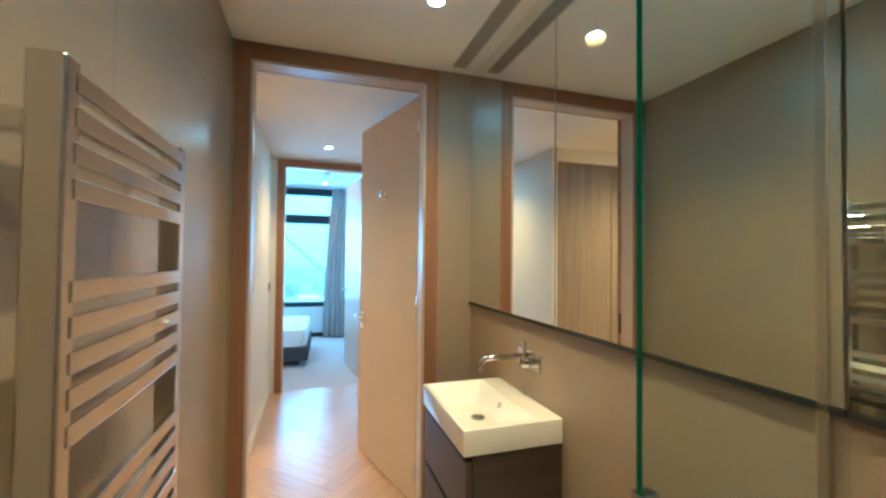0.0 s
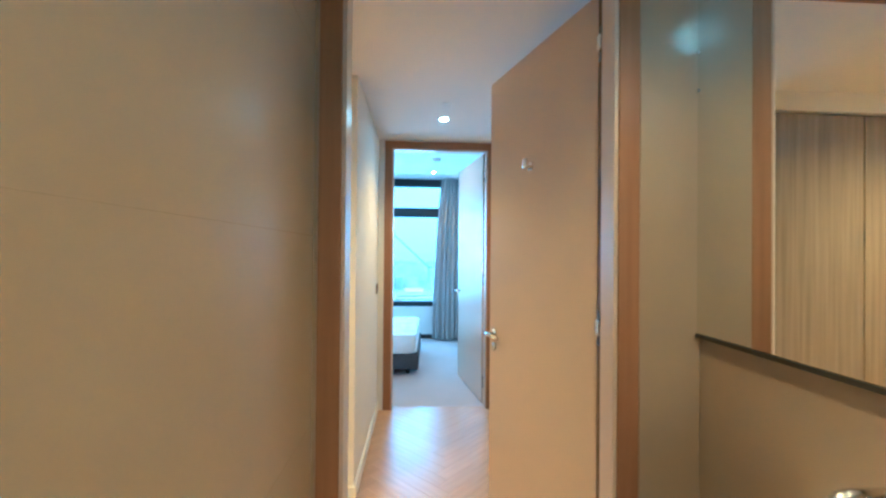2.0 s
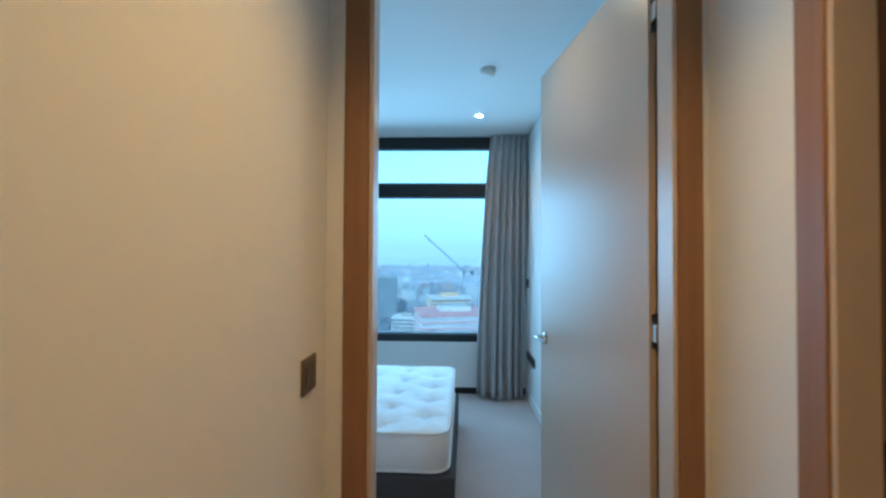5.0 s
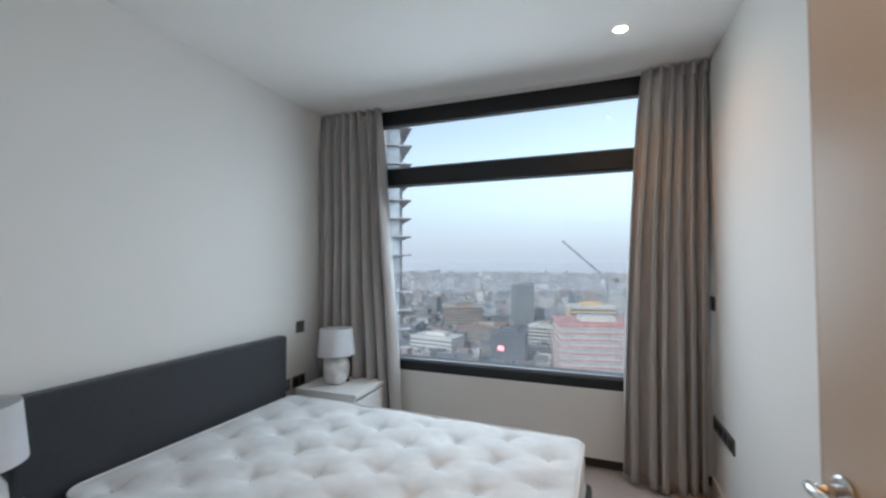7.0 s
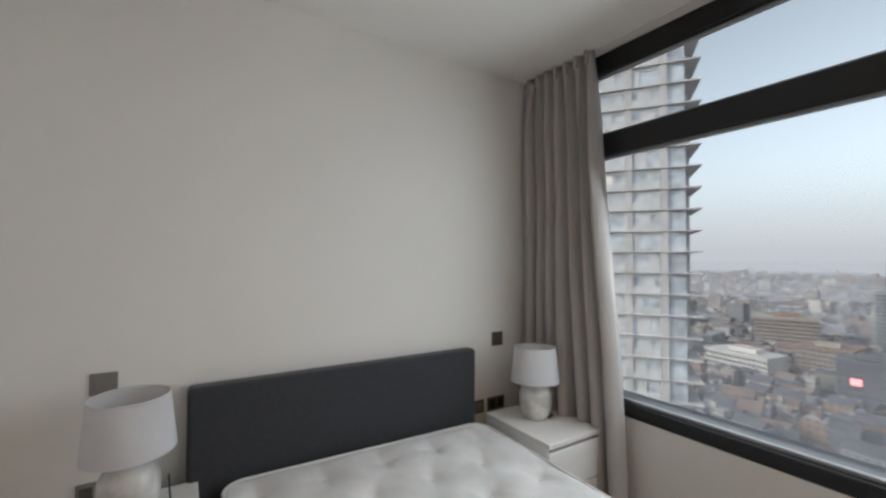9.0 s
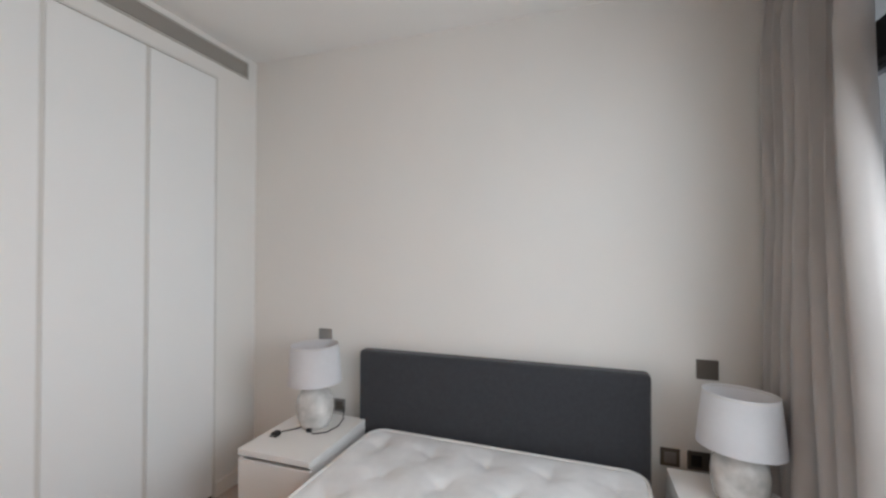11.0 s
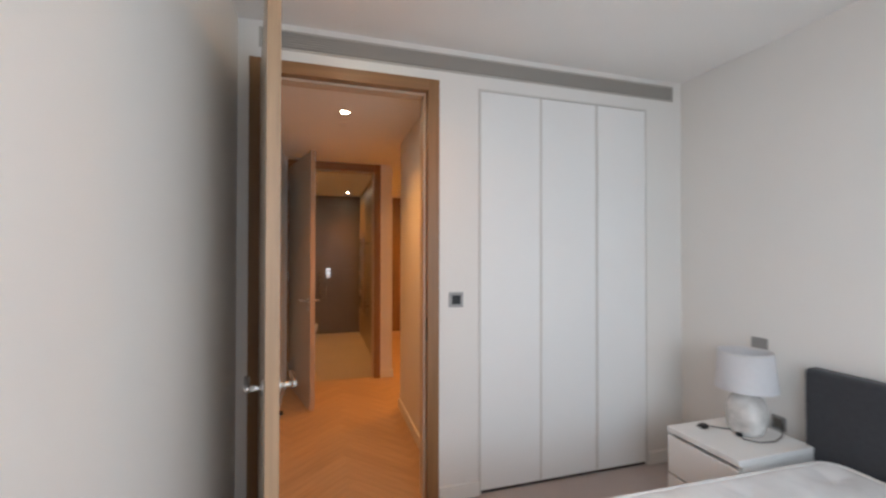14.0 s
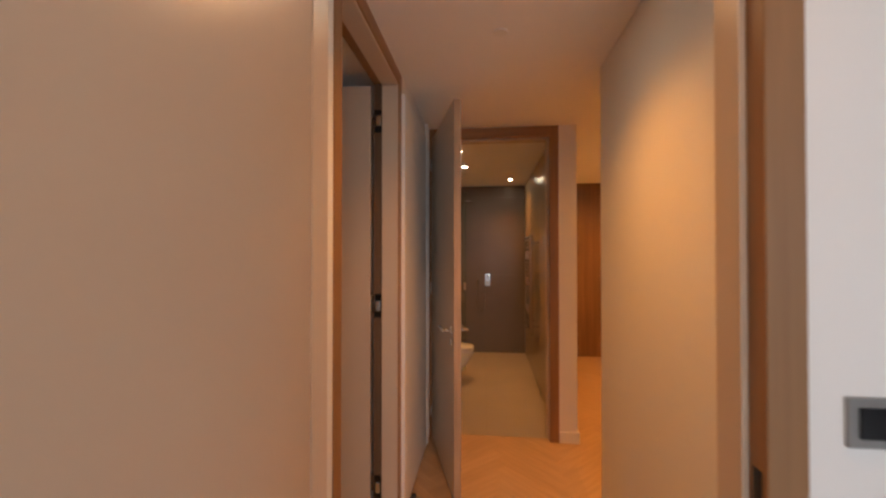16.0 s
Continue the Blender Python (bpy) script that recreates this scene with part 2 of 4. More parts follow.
# bedroom shell
wall("wall_west", XW - 0.15, XW, 0.0, YN, 0, CB)
wall("wall_east", XE, XE + 0.15, 0.0, YN, 0, CB)
wall("wall_south_1", OW + FW - 0.01, XE + 0.15, -T + 0.003, 0, 0, CB)
wall("wall_south_2", -OW - FW + 0.01, OW + FW - 0.01, -T + 0.003, 0, OH + FW, 2.622)
wall("wall_south_3", -0.79, -OW - FW + 0.01, -T + 0.003, 0, 0, 2.622)
wall("wall_south_4", XW - 0.15, -2.085, -T + 0.003, 0, 0, 2.622)
wall("wall_south_5", -2.085, -0.79, -T + 0.003, 0, 2.545, 2.622)
wall("wall_south_6", XW - 0.15, OW + FW - 0.01, -T + 0.003, 0, 2.732, CB)
wall("wall_south_7", XW - 0.15, -2.321, -T + 0.003, 0, 2.622, 2.732)
wall("wall_south_8", 0.484, OW + FW - 0.01, -T + 0.003, 0, 2.622, 2.732)
wall("wall_south_9", -2.085, -0.79, -T + 0.003, -0.055, 0, 2.545)
wall("wall_north_1", XW - 0.15, XE + 0.15, YN, YN + 0.25, 0.082, 0.565, label="white painted wall under the window")
wall("wall_north_2", XW - 0.15, XE + 0.15, YN + 0.05, YN + 0.25, 0.0, 0.078, M_VOID, "dark recessed gap at the foot of the wall")
wall("wall_north_3", XW - 0.15, -2.2, YN, YN + 0.25, 0.565, CB)
wall("wall_north_4", 0.46, XE + 0.15, YN, YN + 0.25, 0.565, CB)
structure("ceiling_1", solid(XW - 0.15, XE + 0.15, -T, YN + 0.25, CB, CB + 0.15), M_CEIL, "flat white painted bedroom ceiling", "ceiling")
structure("floor_1", solid(XW - 0.15, XE + 0.15, -0.07, YN + 0.25, -0.12, 0), M_CARPET, "taupe wool carpet on the bedroom floor", "carpet")

# hall, passage and lobby shell
wall("wall_hall_west", HW - 0.05, HW, YC, -T, 0, CH)
wall("wall_passage_1", EW - 0.1, -1.96, YC, YC + 0.1, 0, CH)
wall("wall_passage_2", -1.96, HW - 0.05, YC, YC + 0.1, 2.45, CH)
wall("wall_passage_3", -1.96, HW - 0.05, YC + 0.06, YC + 0.1, 0, 2.45)
wall("wall_hall_east_1", HE, HE + T, -0.45, -T, 0, CH)
wall("wall_hall_east_2", HE, HE + T, BN, -1.50, 0, CH)
wall("wall_hall_east_3", HE, HE + T, -1.50, -0.45, OH + FW, CH)
wall("wall_bath_front_1", BW - 0.13, -OW - FW + 0.01, BS + 0.003, BN, 0, CH)
wall("wall_bath_front_2", OW + FW - 0.01, HE + T, BS + 0.003, BN, 0, CH)
wall("wall_bath_front_4", HE + T, BE + 0.12, BS + 0.003, BN, 0, CH)
wall("wall_lobby_east", BW - 0.13, BW - 0.012, EF, BS + 0.003, 0, CH)
wall("wall_lobby_west", EW - 0.1, EW, EF, YC, 0, CH)
structure("wall_lobby_south", solid(EW - 0.1, BW - 0.012, EF - 0.1, EF, 0, CH), M_BROWN, "brown wood panelled wall at the end of the lobby", "wall")
structure("ceiling_2", solid(EW - 0.1, 1.9, BN - 0.05, -T, CH, CH + 0.12), M_CEIL, "flat white painted hall ceiling", "ceiling")
structure("ceiling_3", solid(EW - 0.1, BE + 0.12, BF - 0.1, BN - 0.05, CH, CH + 0.12), M_CEIL, "flat white painted bathroom ceiling", "ceiling")

# store room behind the side door
wall("wall_store_east", 1.8, 1.9, -1.75, -T, 0, CH)
wall("wall_store_north", XE + 0.15, 1.9, -T, -T + 0.1, 0, CH)
wall("wall_store_south", HE + T, 1.8, -1.75, -1.65, 0, CH)
structure("floor_4", solid(HE + 0.07, 1.9, -1.75, -T, -0.12, 0), M_FLOORT, "pale floor of the side room", "floor")

# bathroom shell; the tiles come last
WALL_BW = wall("wall_bath_west", BW - 0.012, BW - 0.0004, BF, BS, 0, CH, M_GROUT, "polished beige porcelain tiled wall")
WALL_BE = wall("wall_bath_east", BE + 0.008, BE + 0.12, BF, BS + 0.003, 0, CH, M_GROUT, "beige porcelain tiled wall below the mirror")
WALL_BF = wall("wall_bath_south", BW - 0.1, BE + 0.12, BF - 0.1, BF - 0.008, 0, CH, M_GROUT, "brown grey porcelain tiled shower wall")
FLOOR_B = structure("floor_2", solid(BW - 0.1, BE + 0.12, BF - 0.1, -2.645, -0.12, -0.006), M_GROUT, "beige porcelain tiled bathroom floor", "floor")
FLOOR_H = structure("floor_3", solid(EW - 0.1, HE + 0.07, EF - 0.1, -0.07, -0.12, -0.008), M_SUB, "herringbone oak plank hall floor", "floor")
wall("wall_bath_front_3", -OW - FW + 0.01, OW + FW - 0.01, BS + 0.003, BN, OH + FW, CH)
for x0, x1 in ((BW - 0.008, -OW - FW), (OW + FW, BE)):
    structure("wall_bath_front_tile", solid(x0, x1, BS - 0.004, BS + 0.003, 0, CH), M_TILE, "beige tile beside the bathroom door frame", "wall")


def baseboard(x0, x1, y0, y1):
    structure("baseboard", solid(x0, x1, y0, y1, 0.0, 0.092, 0.003), M_TRIM, "white painted square skirting board", "skirting")


baseboard(XE - 0.014, XE, 0.0, YN)
baseboard(XW, XW + 0.014, 0.0, YN)
baseboard(-0.79, -OW - FW, 0.0, 0.014)
baseboard(XW + 0.014, -2.085, 0.0, 0.014)
baseboard(HW, HW + 0.014, YC - 0.014, -T)
baseboard(HW - 0.05, HW, YC - 0.014, YC)
baseboard(BW - 0.13, -OW - FW, BN, BN + 0.014)
baseboard(BW - 0.144, BW - 0.13, EF, BN + 0.014)
baseboard(OW + FW, HE, BN, BN + 0.014)


# ---- doors ----
def handle(parent, side, along, lock):
    """A round lever on a rose; side: +1 or -1, the leaf's face; along: towards the hinge."""
    h = part("handle", tube([(0, 0, 0), (0, side * 0.05, 0)], 0.0095), M_STEEL, parent, "brushed steel lever handle", True)
    part("rose", moved(lathe([(0.026, 0), (0.026, 0.006), (0.022, 0.008)], 24), pose(0, 0, 0, -90 * side, 0, 0)), M_STEEL, h, "", True)
    part("lever", tube([(-0.01 * along, side * 0.05, 0), (0.005 * along, side * 0.054, 0), (0.135 * along, side * 0.054, 0)], 0.0105), M_STEEL, h, "", True)
    if lock:
        part("lock_rose", moved(lathe([(0.024, 0), (0.024, 0.006), (0.02, 0.008)], 24), pose(0, 0, -0.075, -90 * side, 0, 0)), M_STEEL, h, "", True)
    return h


def frame_parts(door, depth, outward, top=OH + FW):
    """Jambs and head with a stop, round an opening centred on x = 0; y runs from 0 to -depth."""
    y0, y1 = -depth - 0.004, 0.004
    for s in (-1, 1):
        a, b = sorted((s * OW, s * (OW + FW)))
        part("jamb", solid(a, b, y0, y1, 0, top, 0.0025), M_OAK, door)
        a, b = sorted((s * (OW - 0.014), s * OW))
        part("door_stop", solid(a, b, -depth + 0.002, outward[1], 0, OH, 0.002), M_LEAF, door, "taupe lacquered stop lining the reveal")
        if s < 0:
            part("strike_plate", solid(-OW, -OW + 0.0025, -0.036, -0.012, 0.975, 1.115, 0.0008), M_SCREEN, door, "dark metal strike plate")
            continue
        # dark strip on the hinge jamb, standing in for shade in the leaf gap
        a, b = sorted((s * (OW - 0.003), s * OW))
        inner = (outward[1], 0.002) if outward[1] > -depth / 2 - 0.02 else (-depth - 0.002, outward[0])
        part("rebate_gap_shade", solid(a, b, *inner, 0, OH, 0.0005), M_GAP_SHADE, door, "dark brown strip painted for the shade of the hinge gap")
    for z in (0.22, 1.235, 2.28):
        hp = part("hinge_plate", solid(OW - 0.006, OW - 0.0025, -0.046, -0.004, z - 0.065, z + 0.065, 0.001), M_SCREEN, door, "dark recessed hinge plate")
        part("hinge_arm", solid(OW - 0.018, OW - 0.005, -0.040, -0.014, z - 0.030, z + 0.030, 0.004, 2), M_STEEL, hp, "steel hinge arm")
    part("head", solid(-OW, OW, y0, y1, OH, top, 0.0025), M_OAKH, door)
    part("door_stop", solid(-OW + 0.014, OW - 0.014, -depth + 0.002, outward[1], OH - 0.014, OH, 0.002), M_LEAF, door, "taupe lacquered stop")


def leaf_parts(door, hinge, angle, width, label, hook=False):
    """The leaf, hung at hinge; closed it runs along -x from there, and angle turns it about the hinge."""
    lf = new("door_leaf")
    lf.parent = door
    lf.matrix_basis = pose(*hinge, 0, 0, angle)
    tagged(lf, label)
    part("panel", solid(-width, -0.004, -0.045, 0.0, 0.008, OH - 0.006, 0.0015), M_LEAF, lf)
    part("lipping", solid(-width - 0.003, -width, -0.045, 0.0, 0.008, OH - 0.006, 0.001), M_EDGE, lf)
    part("latch_plate", solid(-width - 0.0042, -width - 0.003, -0.031, -0.014, 0.98, 1.11), M_EDGE, lf)
    for side, y in ((-1, -0.045), (1, 0.0)):
        h = handle(lf, side, 1, hook)
        h.matrix_basis = pose(-width + 0.06, y, 1.048)
    for z in (0.22, 1.24, 2.27):
        hg = part("hinge", tube([(0.004, 0.004, z - 0.05), (0.004, 0.004, z + 0.05)], 0.008), M_STEEL, lf, "", True)
        part("hinge_flap", solid(-0.004, 0.001, -0.040, 0.0, z - 0.055, z + 0.055), M_STEEL, hg)
    if hook:
        hk = part("robe_hook", solid(-0.490, -0.452, -0.052, -0.0455, 1.905, 1.945, 0.002), M_CHROME, lf, "small chrome robe hook")
        part("hook_arm", join(solid(-0.476, -0.440, -0.086, -0.050, 1.912, 1.924, 0.002), solid(-0.476, -0.440, -0.092, -0.084, 1.912, 1.958, 0.002)), M_CHROME, hk, "", True)
    return lf


door_1 = thing("door_1", (0, 0, 0), "taupe bedroom door standing open in an oak frame", "door", kind="structure")
frame_parts(door_1, T, (-0.10, -0.048))
leaf_parts(door_1, (0.478, -0.012, 0), -81.2, 0.952, "open taupe lacquered door leaf with oak edge")
door_2 = thing("door_2", (0, BN, 0), "taupe bathroom door standing open in an oak frame", "door", kind="structure")
frame_parts(door_2, BN - BS, (-0.11, -0.048), CH - 0.001)
leaf_parts(door_2, (0.505, 0.020, 0), -74.0, 0.905, "open taupe lacquered bathroom door leaf with robe hook", True)
door_3 = thing("door_3", (HE + T, -0.975, 0), "taupe side room door standing open in an oak frame", "door", kind="structure", turn=-90)
frame_parts(door_3, T, (-0.10, -0.048))
leaf_parts(door_3, (0.505, 0.018, 0), -88.0, 0.880, "open taupe lacquered side room door leaf")


# ---- bedroom window ----
WX0, WX1, WZ0, WZ1 = -2.2, 0.46, 0.565, CB
window = thing("window_1", (0, YN, 0), "wide black framed window with a top light, high over the city", "window", kind="structure")
FY0, FY1 = 0.0, 0.09
wf = part("window_frame", solid(WX0, WX1, FY0, FY1, WZ0, 0.640, 0.004), M_BLACK, window, "black aluminium window frame")
part("head_rail", solid(WX0, WX1, FY0, FY1, 2.645, WZ1, 0.004), M_BLACK, wf)
part("transom", solid(WX0 + 0.06, WX1 - 0.06, FY0 - 0.004, FY1, 2.122, 2.256, 0.004), M_BLACK, wf)
for a, b in ((WX0, WX0 + 0.06), (WX1 - 0.06, WX1)):
    part("stile", solid(a, b, FY0, FY1, 0.640, 2.645, 0.004), M_BLACK, wf)
for z in (0.640, 2.256):
    part("glazing_bead", solid(WX0 + 0.06, WX1 - 0.06, 0.03, 0.055, z, z + 0.018, 0.003), M_STONE, wf)
for z in (2.104, 2.627):
    part("glazing_bead", solid(WX0 + 0.06, WX1 - 0.06, 0.03, 0.055, z, z + 0.018, 0.003), M_STONE, wf)
for z0, z1 in ((0.640, 2.122), (2.256, 2.645)):
    pane = part("pane", solid(WX0 + 0.05, WX1 - 0.05, 0.058, 0.066, z0 - 0.01, z1 + 0.01), M_GLASS, window)
    pane.visible_shadow = False
part("outer_sill", solid(WX0, WX1, 0.09, 0.26, 0.565, 0.63, 0.005), M_STONE, window)


# ---- curtains ----
def curtain(name, top, bottom, y, z0, z1, folds, seed, label, lift, bow=1.0, deep=1.0):
    rng = random.Random(seed)
    holder = thing(name, (0, y, 0), label, "curtain", "bedroom curtains")
    b = bmesh.new()
    nu, nv = folds * 14, 46
    ph = [rng.uniform(-0.6, 0.6) for _ in range(folds + 2)]
    am = [rng.uniform(0.7, 1.25) for _ in range(folds + 2)]
    rows = []
    for j in range(nv + 1):
        v = j / nv
        row = []
        for i in range(nu + 1):
            u = i / nu
            k = (u + 0.022 * math.sin(7.3 * u + seed) * math.sin(math.pi * u) + 0.02 * v * math.sin(4.1 * u * math.pi + seed)) * folds
            f = int(min(k, folds - 1e-6))
            w = k - f
            s = w * w * (3 - 2 * w)
            a, p = am[f] * (1 - s) + am[f + 1] * s, ph[f] * (1 - s) + ph[f + 1] * s
            open_ = min(1, v * 7) ** 0.8
            amp = 0.016 + 0.042 * deep * open_ * a + 0.008 * v
            q = 1 - (1 - v) ** bow
            x = (top[0] + (top[1] - top[0]) * u) * (1 - q) + (bottom[0] + (bottom[1] - bottom[0]) * u) * q
            x += 0.012 * open_ * math.sin(4 * math.pi * k + p * 3 + 2.2 * v)
            wave = math.sin(2 * math.pi * k + p * (0.4 + 1.6 * v))
            yy = amp * math.copysign(abs(wave) ** 0.7, wave) + 0.008 * math.sin(9 * v + 5 * u + seed) - 0.07 * v ** 5 * math.exp(-((u - 0.5) / 0.16) ** 2)
            yy += 0.010 * v * math.sin(2 * math.pi * k * 0.5 + 3 * p)
            z = z1 + (z0 - z1) * v + lift * v * math.sin(3.0 * u + seed) * 0.5
            row.append(b.verts.new((x, yy, z)))
        rows.append(row)
    for r, q in zip(rows, rows[1:]):
        for i in range(nu):
            b.faces.new((r[i], r[i + 1], q[i + 1], q[i]))
    hem = [v.co.copy() for v in rows[-1][::3]]
    cloth = part("drape", b, M_CURT, holder, "", True)
    so = cloth.modifiers.new("cloth", "SOLIDIFY")
    so.thickness = 0.003
    for i in range(folds):
        x = top[0] + (top[1] - top[0]) * (i + 0.75) / folds
        part("pinch_pleat", solid(x - 0.009, x + 0.009, -0.045, -0.012, z1 - 0.085, z1 - 0.002, 0.007, 2), M_CURT, holder, "", True)
    part("hem", tube([co - Vector((0, 0.003, -0.004)) for co in hem], 0.003, 5), M_CURT, holder, "", True)
    return holder


curtain("curtain", (-2.380, -1.80), (-2.37, -1.59), 2.915, 0.018, CB - 0.008, 7, 3, "grey linen curtain drawn back beside the nightstand", 0.02)
curtain("curtain", (0.195, 0.572), (0.052, 0.548), 2.915, 0.018, CB - 0.008, 6, 8, "grey linen curtain gathered in the window corner", 0.03, 2.0, 0.55)
track = thing("curtain_track", (0, 2.93, CB), "slim white curtain track under the ceiling", "curtain track")
part("rail", solid(XW + 0.01, XE - 0.01, -0.012, 0.012, -0.010, -0.0005, 0.002), M_TRIM, track)


# ---- wardrobes ----
M_GAP = mat("pale_grey_lacquer", (0.66, 0.64, 0.60), 0.5, var=0.02)
ward = thing("wardrobe", (0, 0, 0), "built-in white handleless wardrobe, its three tall doors closed", "wardrobe")
for x0, x1 in ((-1.221, -0.806), (-1.653, -1.239), (-2.072, -1.674)):
    part("door", solid(x0, x1, -0.024, -0.002, 0.022, 2.530, 0.0015), M_LACQ, ward, "tall white lacquered door")
part("back_panel", solid(-2.084, -0.792, -0.052, -0.026, 0.0, 2.544), M_GAP, ward)
part("upright", solid(-0.806, -0.792, -0.026, 0.003, 0.0, 2.544, 0.001), M_GAP, ward)
part("upright", solid(-2.084, -2.072, -0.026, 0.003, 0.0, 2.544, 0.001), M_GAP, ward)
part("top_rail", solid(-2.072, -0.806, -0.026, 0.003, 2.532, 2.544, 0.001), M_GAP, ward)
for x in (-1.230, -1.6635):
    part("mullion", solid(x - 0.0083, x + 0.0083, -0.026, -0.004, 0.02, 2.530, 0.001), M_GAP, ward)
part("plinth", solid(-2.072, -0.806, -0.026, -0.012, 0.0, 0.02), M_VOID, ward)
lob = thing("lobby_cupboard", (0, YC, 0), "built-in grey wood grain cupboard in the lobby, closed", "cupboard")
for x0, x1 in ((-1.285, -0.650), (-1.935, -1.295)):
    part("door", solid(x0, x1, 0.030, 0.052, 0.02, 2.440, 0.0015), M_WARD, lob, "tall grey wood grain door")
part("back_panel", solid(-1.955, HW - 0.052, 0.053, 0.058, 0.0, 2.447), M_VOID, lob)
lad = thing("utility_cupboard", (HE, -1.94, 0.02), "pale grey utility cupboard flush in the hall wall", "cupboard")
part("panel", solid(-0.022, -0.001, -0.43, 0.43, 0.0, 2.44, 0.002), M_LACQ, lad)
part("edge_strip", solid(-0.024, -0.001, 0.431, 0.440, 0.0, 2.44, 0.001), M_TRIM, lad)
pipe = thing("corner_strip", (HE - 0.016, -2.44, 0), "white metal strip in the hall corner", "trim", kind="structure")
part("strip", solid(-0.012, 0.012, -0.02, 0.02, 0.0, CH - 0.002, 0.004), M_TRIM, pipe)

# air grille over the wardrobe
vent = thing("air_grille", (0, 0, 2.622), "long grey linear air grille over the bedroom door", "air vent")
VX0, VX1 = -2.321, 0.484
part("backing", solid(VX0, VX1, -0.10, -0.06, 0.0, 0.11), M_VOID, vent)
for z0, z1 in ((0.0, 0.012), (0.098, 0.11)):
    part("frame_rail", solid(VX0, VX1, -0.06, 0.004, z0, z1, 0.001), M_GRILLE, vent)
for x0, x1 in ((VX0, VX0 + 0.012), (VX1 - 0.012, VX1)):
    part("frame_end", solid(x0, x1, -0.06, 0.004, 0.012, 0.098, 0.001), M_GRILLE, vent)
for k in range(6):
    z = 0.020 + k * 0.0135
    s = part("slat", moved(solid(VX0 + 0.012, VX1 - 0.012, -0.016, 0.016, -0.0022, 0.0022), pose(0, -0.016, z + 0.002, 28, 0, 0)), M_GRILLE, vent)


# ---- plates, switches, lamps in the ceiling ----
def plate(name, place, turn, w, h, material, label, category, rockers=1, inner=None):
    """A wall plate; local x runs along the wall and local -y faces the room."""
    p = thing(name, place, label, category, turn=turn)
    part("cover", solid(-w / 2, w / 2, -0.009, -0.0005, -h / 2, h / 2, 0.002), material, p)
    n = rockers
    for i in range(n):
        cx = -w / 2 + (i + 0.5) * w / n
        ww = w / n * 0.62
        part("rocker" if "switch" in name else "insert", solid(cx - ww / 2, cx + ww / 2, -0.0125, -0.009, -h * 0.31, h * 0.31, 0.001), inner or material, p)
    return p


plate("thermostat", (-0.638, 0, 1.222), 180, 0.092, 0.092, M_GREYP, "grey thermostat plate with a black display", "thermostat", 1, M_SCREEN)
plate("light_switch", (XW, 0.562, 0.955), 90, 0.092, 0.088, M_GREYP, "grey metal reading light switch over the nightstand", "switch")
plate("light_switch", (XW, 2.66, 0.932), 90, 0.092, 0.092, M_PLATE, "bronze grey light switch over the nightstand", "switch")
plate("data_socket", (XW, 2.502, 0.497), 90, 0.085, 0.085, M_PLATE, "dark socket with a grey insert beside the headboard", "socket", 1, M_GREYP)
plate("power_socket", (XW, 2.65, 0.497), 90, 0.146, 0.088, M_PLATE, "dark bronze double power socket by the bed", "socket", 2, M_RUBBER)
plate("power_socket", (XW, 0.547, 0.522), 90, 0.130, 0.080, M_GREYP, "grey metal double power socket behind the bedside lamp", "socket", 2, M_PLATE)
plate("data_socket", (XW, 0.668, 0.528), 90, 0.076, 0.080, M_GREYP, "grey metal single socket behind the bedside lamp", "socket", 1, M_PLATE)
plate("light_switch", (HW, -0.290, 1.168), 90, 0.092, 0.092, M_PLATE, "dark bronze light switch on the hall wall", "switch")
plate("light_switch", (XE, 2.955, 1.20), -90, 0.09, 0.09, M_RUBBER, "black curtain switch beside the window", "switch")
plate("power_socket", (XE, 2.775, 0.448), -90, 0.40, 0.09, M_PLATE, "long bronze grey media and power socket plate", "socket", 4, M_RUBBER)


def downlight(x, y, z):
    d = thing("downlight", (x, y, z), "small round recessed ceiling downlight, lit", "downlight", "ceiling downlights")
    part("bezel", lathe([(0.030, -0.001), (0.043, -0.0015), (0.045, -0.004), (0.040, -0.006), (0.031, -0.005), (0.030, -0.001)], 32, True), M_TRIM, d, "", True)
    part("lens", lathe([(0.030, -0.0035), (0.026, -0.0045)], 24), M_BULB, d, "glowing warm lens")


# the fitting at (-1.5, -2.4) is unseen, added for its lobby beam
for x, y, z in ((-0.01, -0.78, CH), (0.33, -3.33, CH), (0.31, -4.09, CH), (-0.29, -4.99, CH), (-1.42, -4.48, CH), (-1.5, -2.4, CH), (0.03, 2.35, CB), (-0.03, 0.46, CB)):
    downlight(x, y, z)
smoke = thing("smoke_detector", (0.032, 1.436, CB), "round white smoke detector on the bedroom ceiling", "smoke detector")
part("base", lathe([(0.056, -0.012), (0.056, -0.0005)], 32), M_TRIM, smoke, "", True)
part("cover", lathe([(0.030, -0.044), (0.044, -0.038), (0.048, -0.026), (0.050, -0.012)], 32), M_TRIM, smoke, "", True)
spk = thing("sprinkler_cover", (-0.01, -1.11, CH), "flat white sprinkler cover on the hall ceiling", "sprinkler")
part("disc", lathe([(0.034, -0.006), (0.036, -0.003), (0.036, -0.0005)], 28), M_TRIM, spk)
slot = thing("slot_vent", (0.625, -3.40, CH), "long grey slatted slot vent in the bathroom ceiling", "air vent")
part("backing", solid(-0.038, 0.038, -0.60, 0.60, -0.002, -0.0005), M_VENT, slot)
for x in (-0.037, 0.037):
    part("frame", solid(x - 0.003, x + 0.003, -0.603, 0.603, -0.005, -0.0005, 0.001), M_GRILLE, slot)
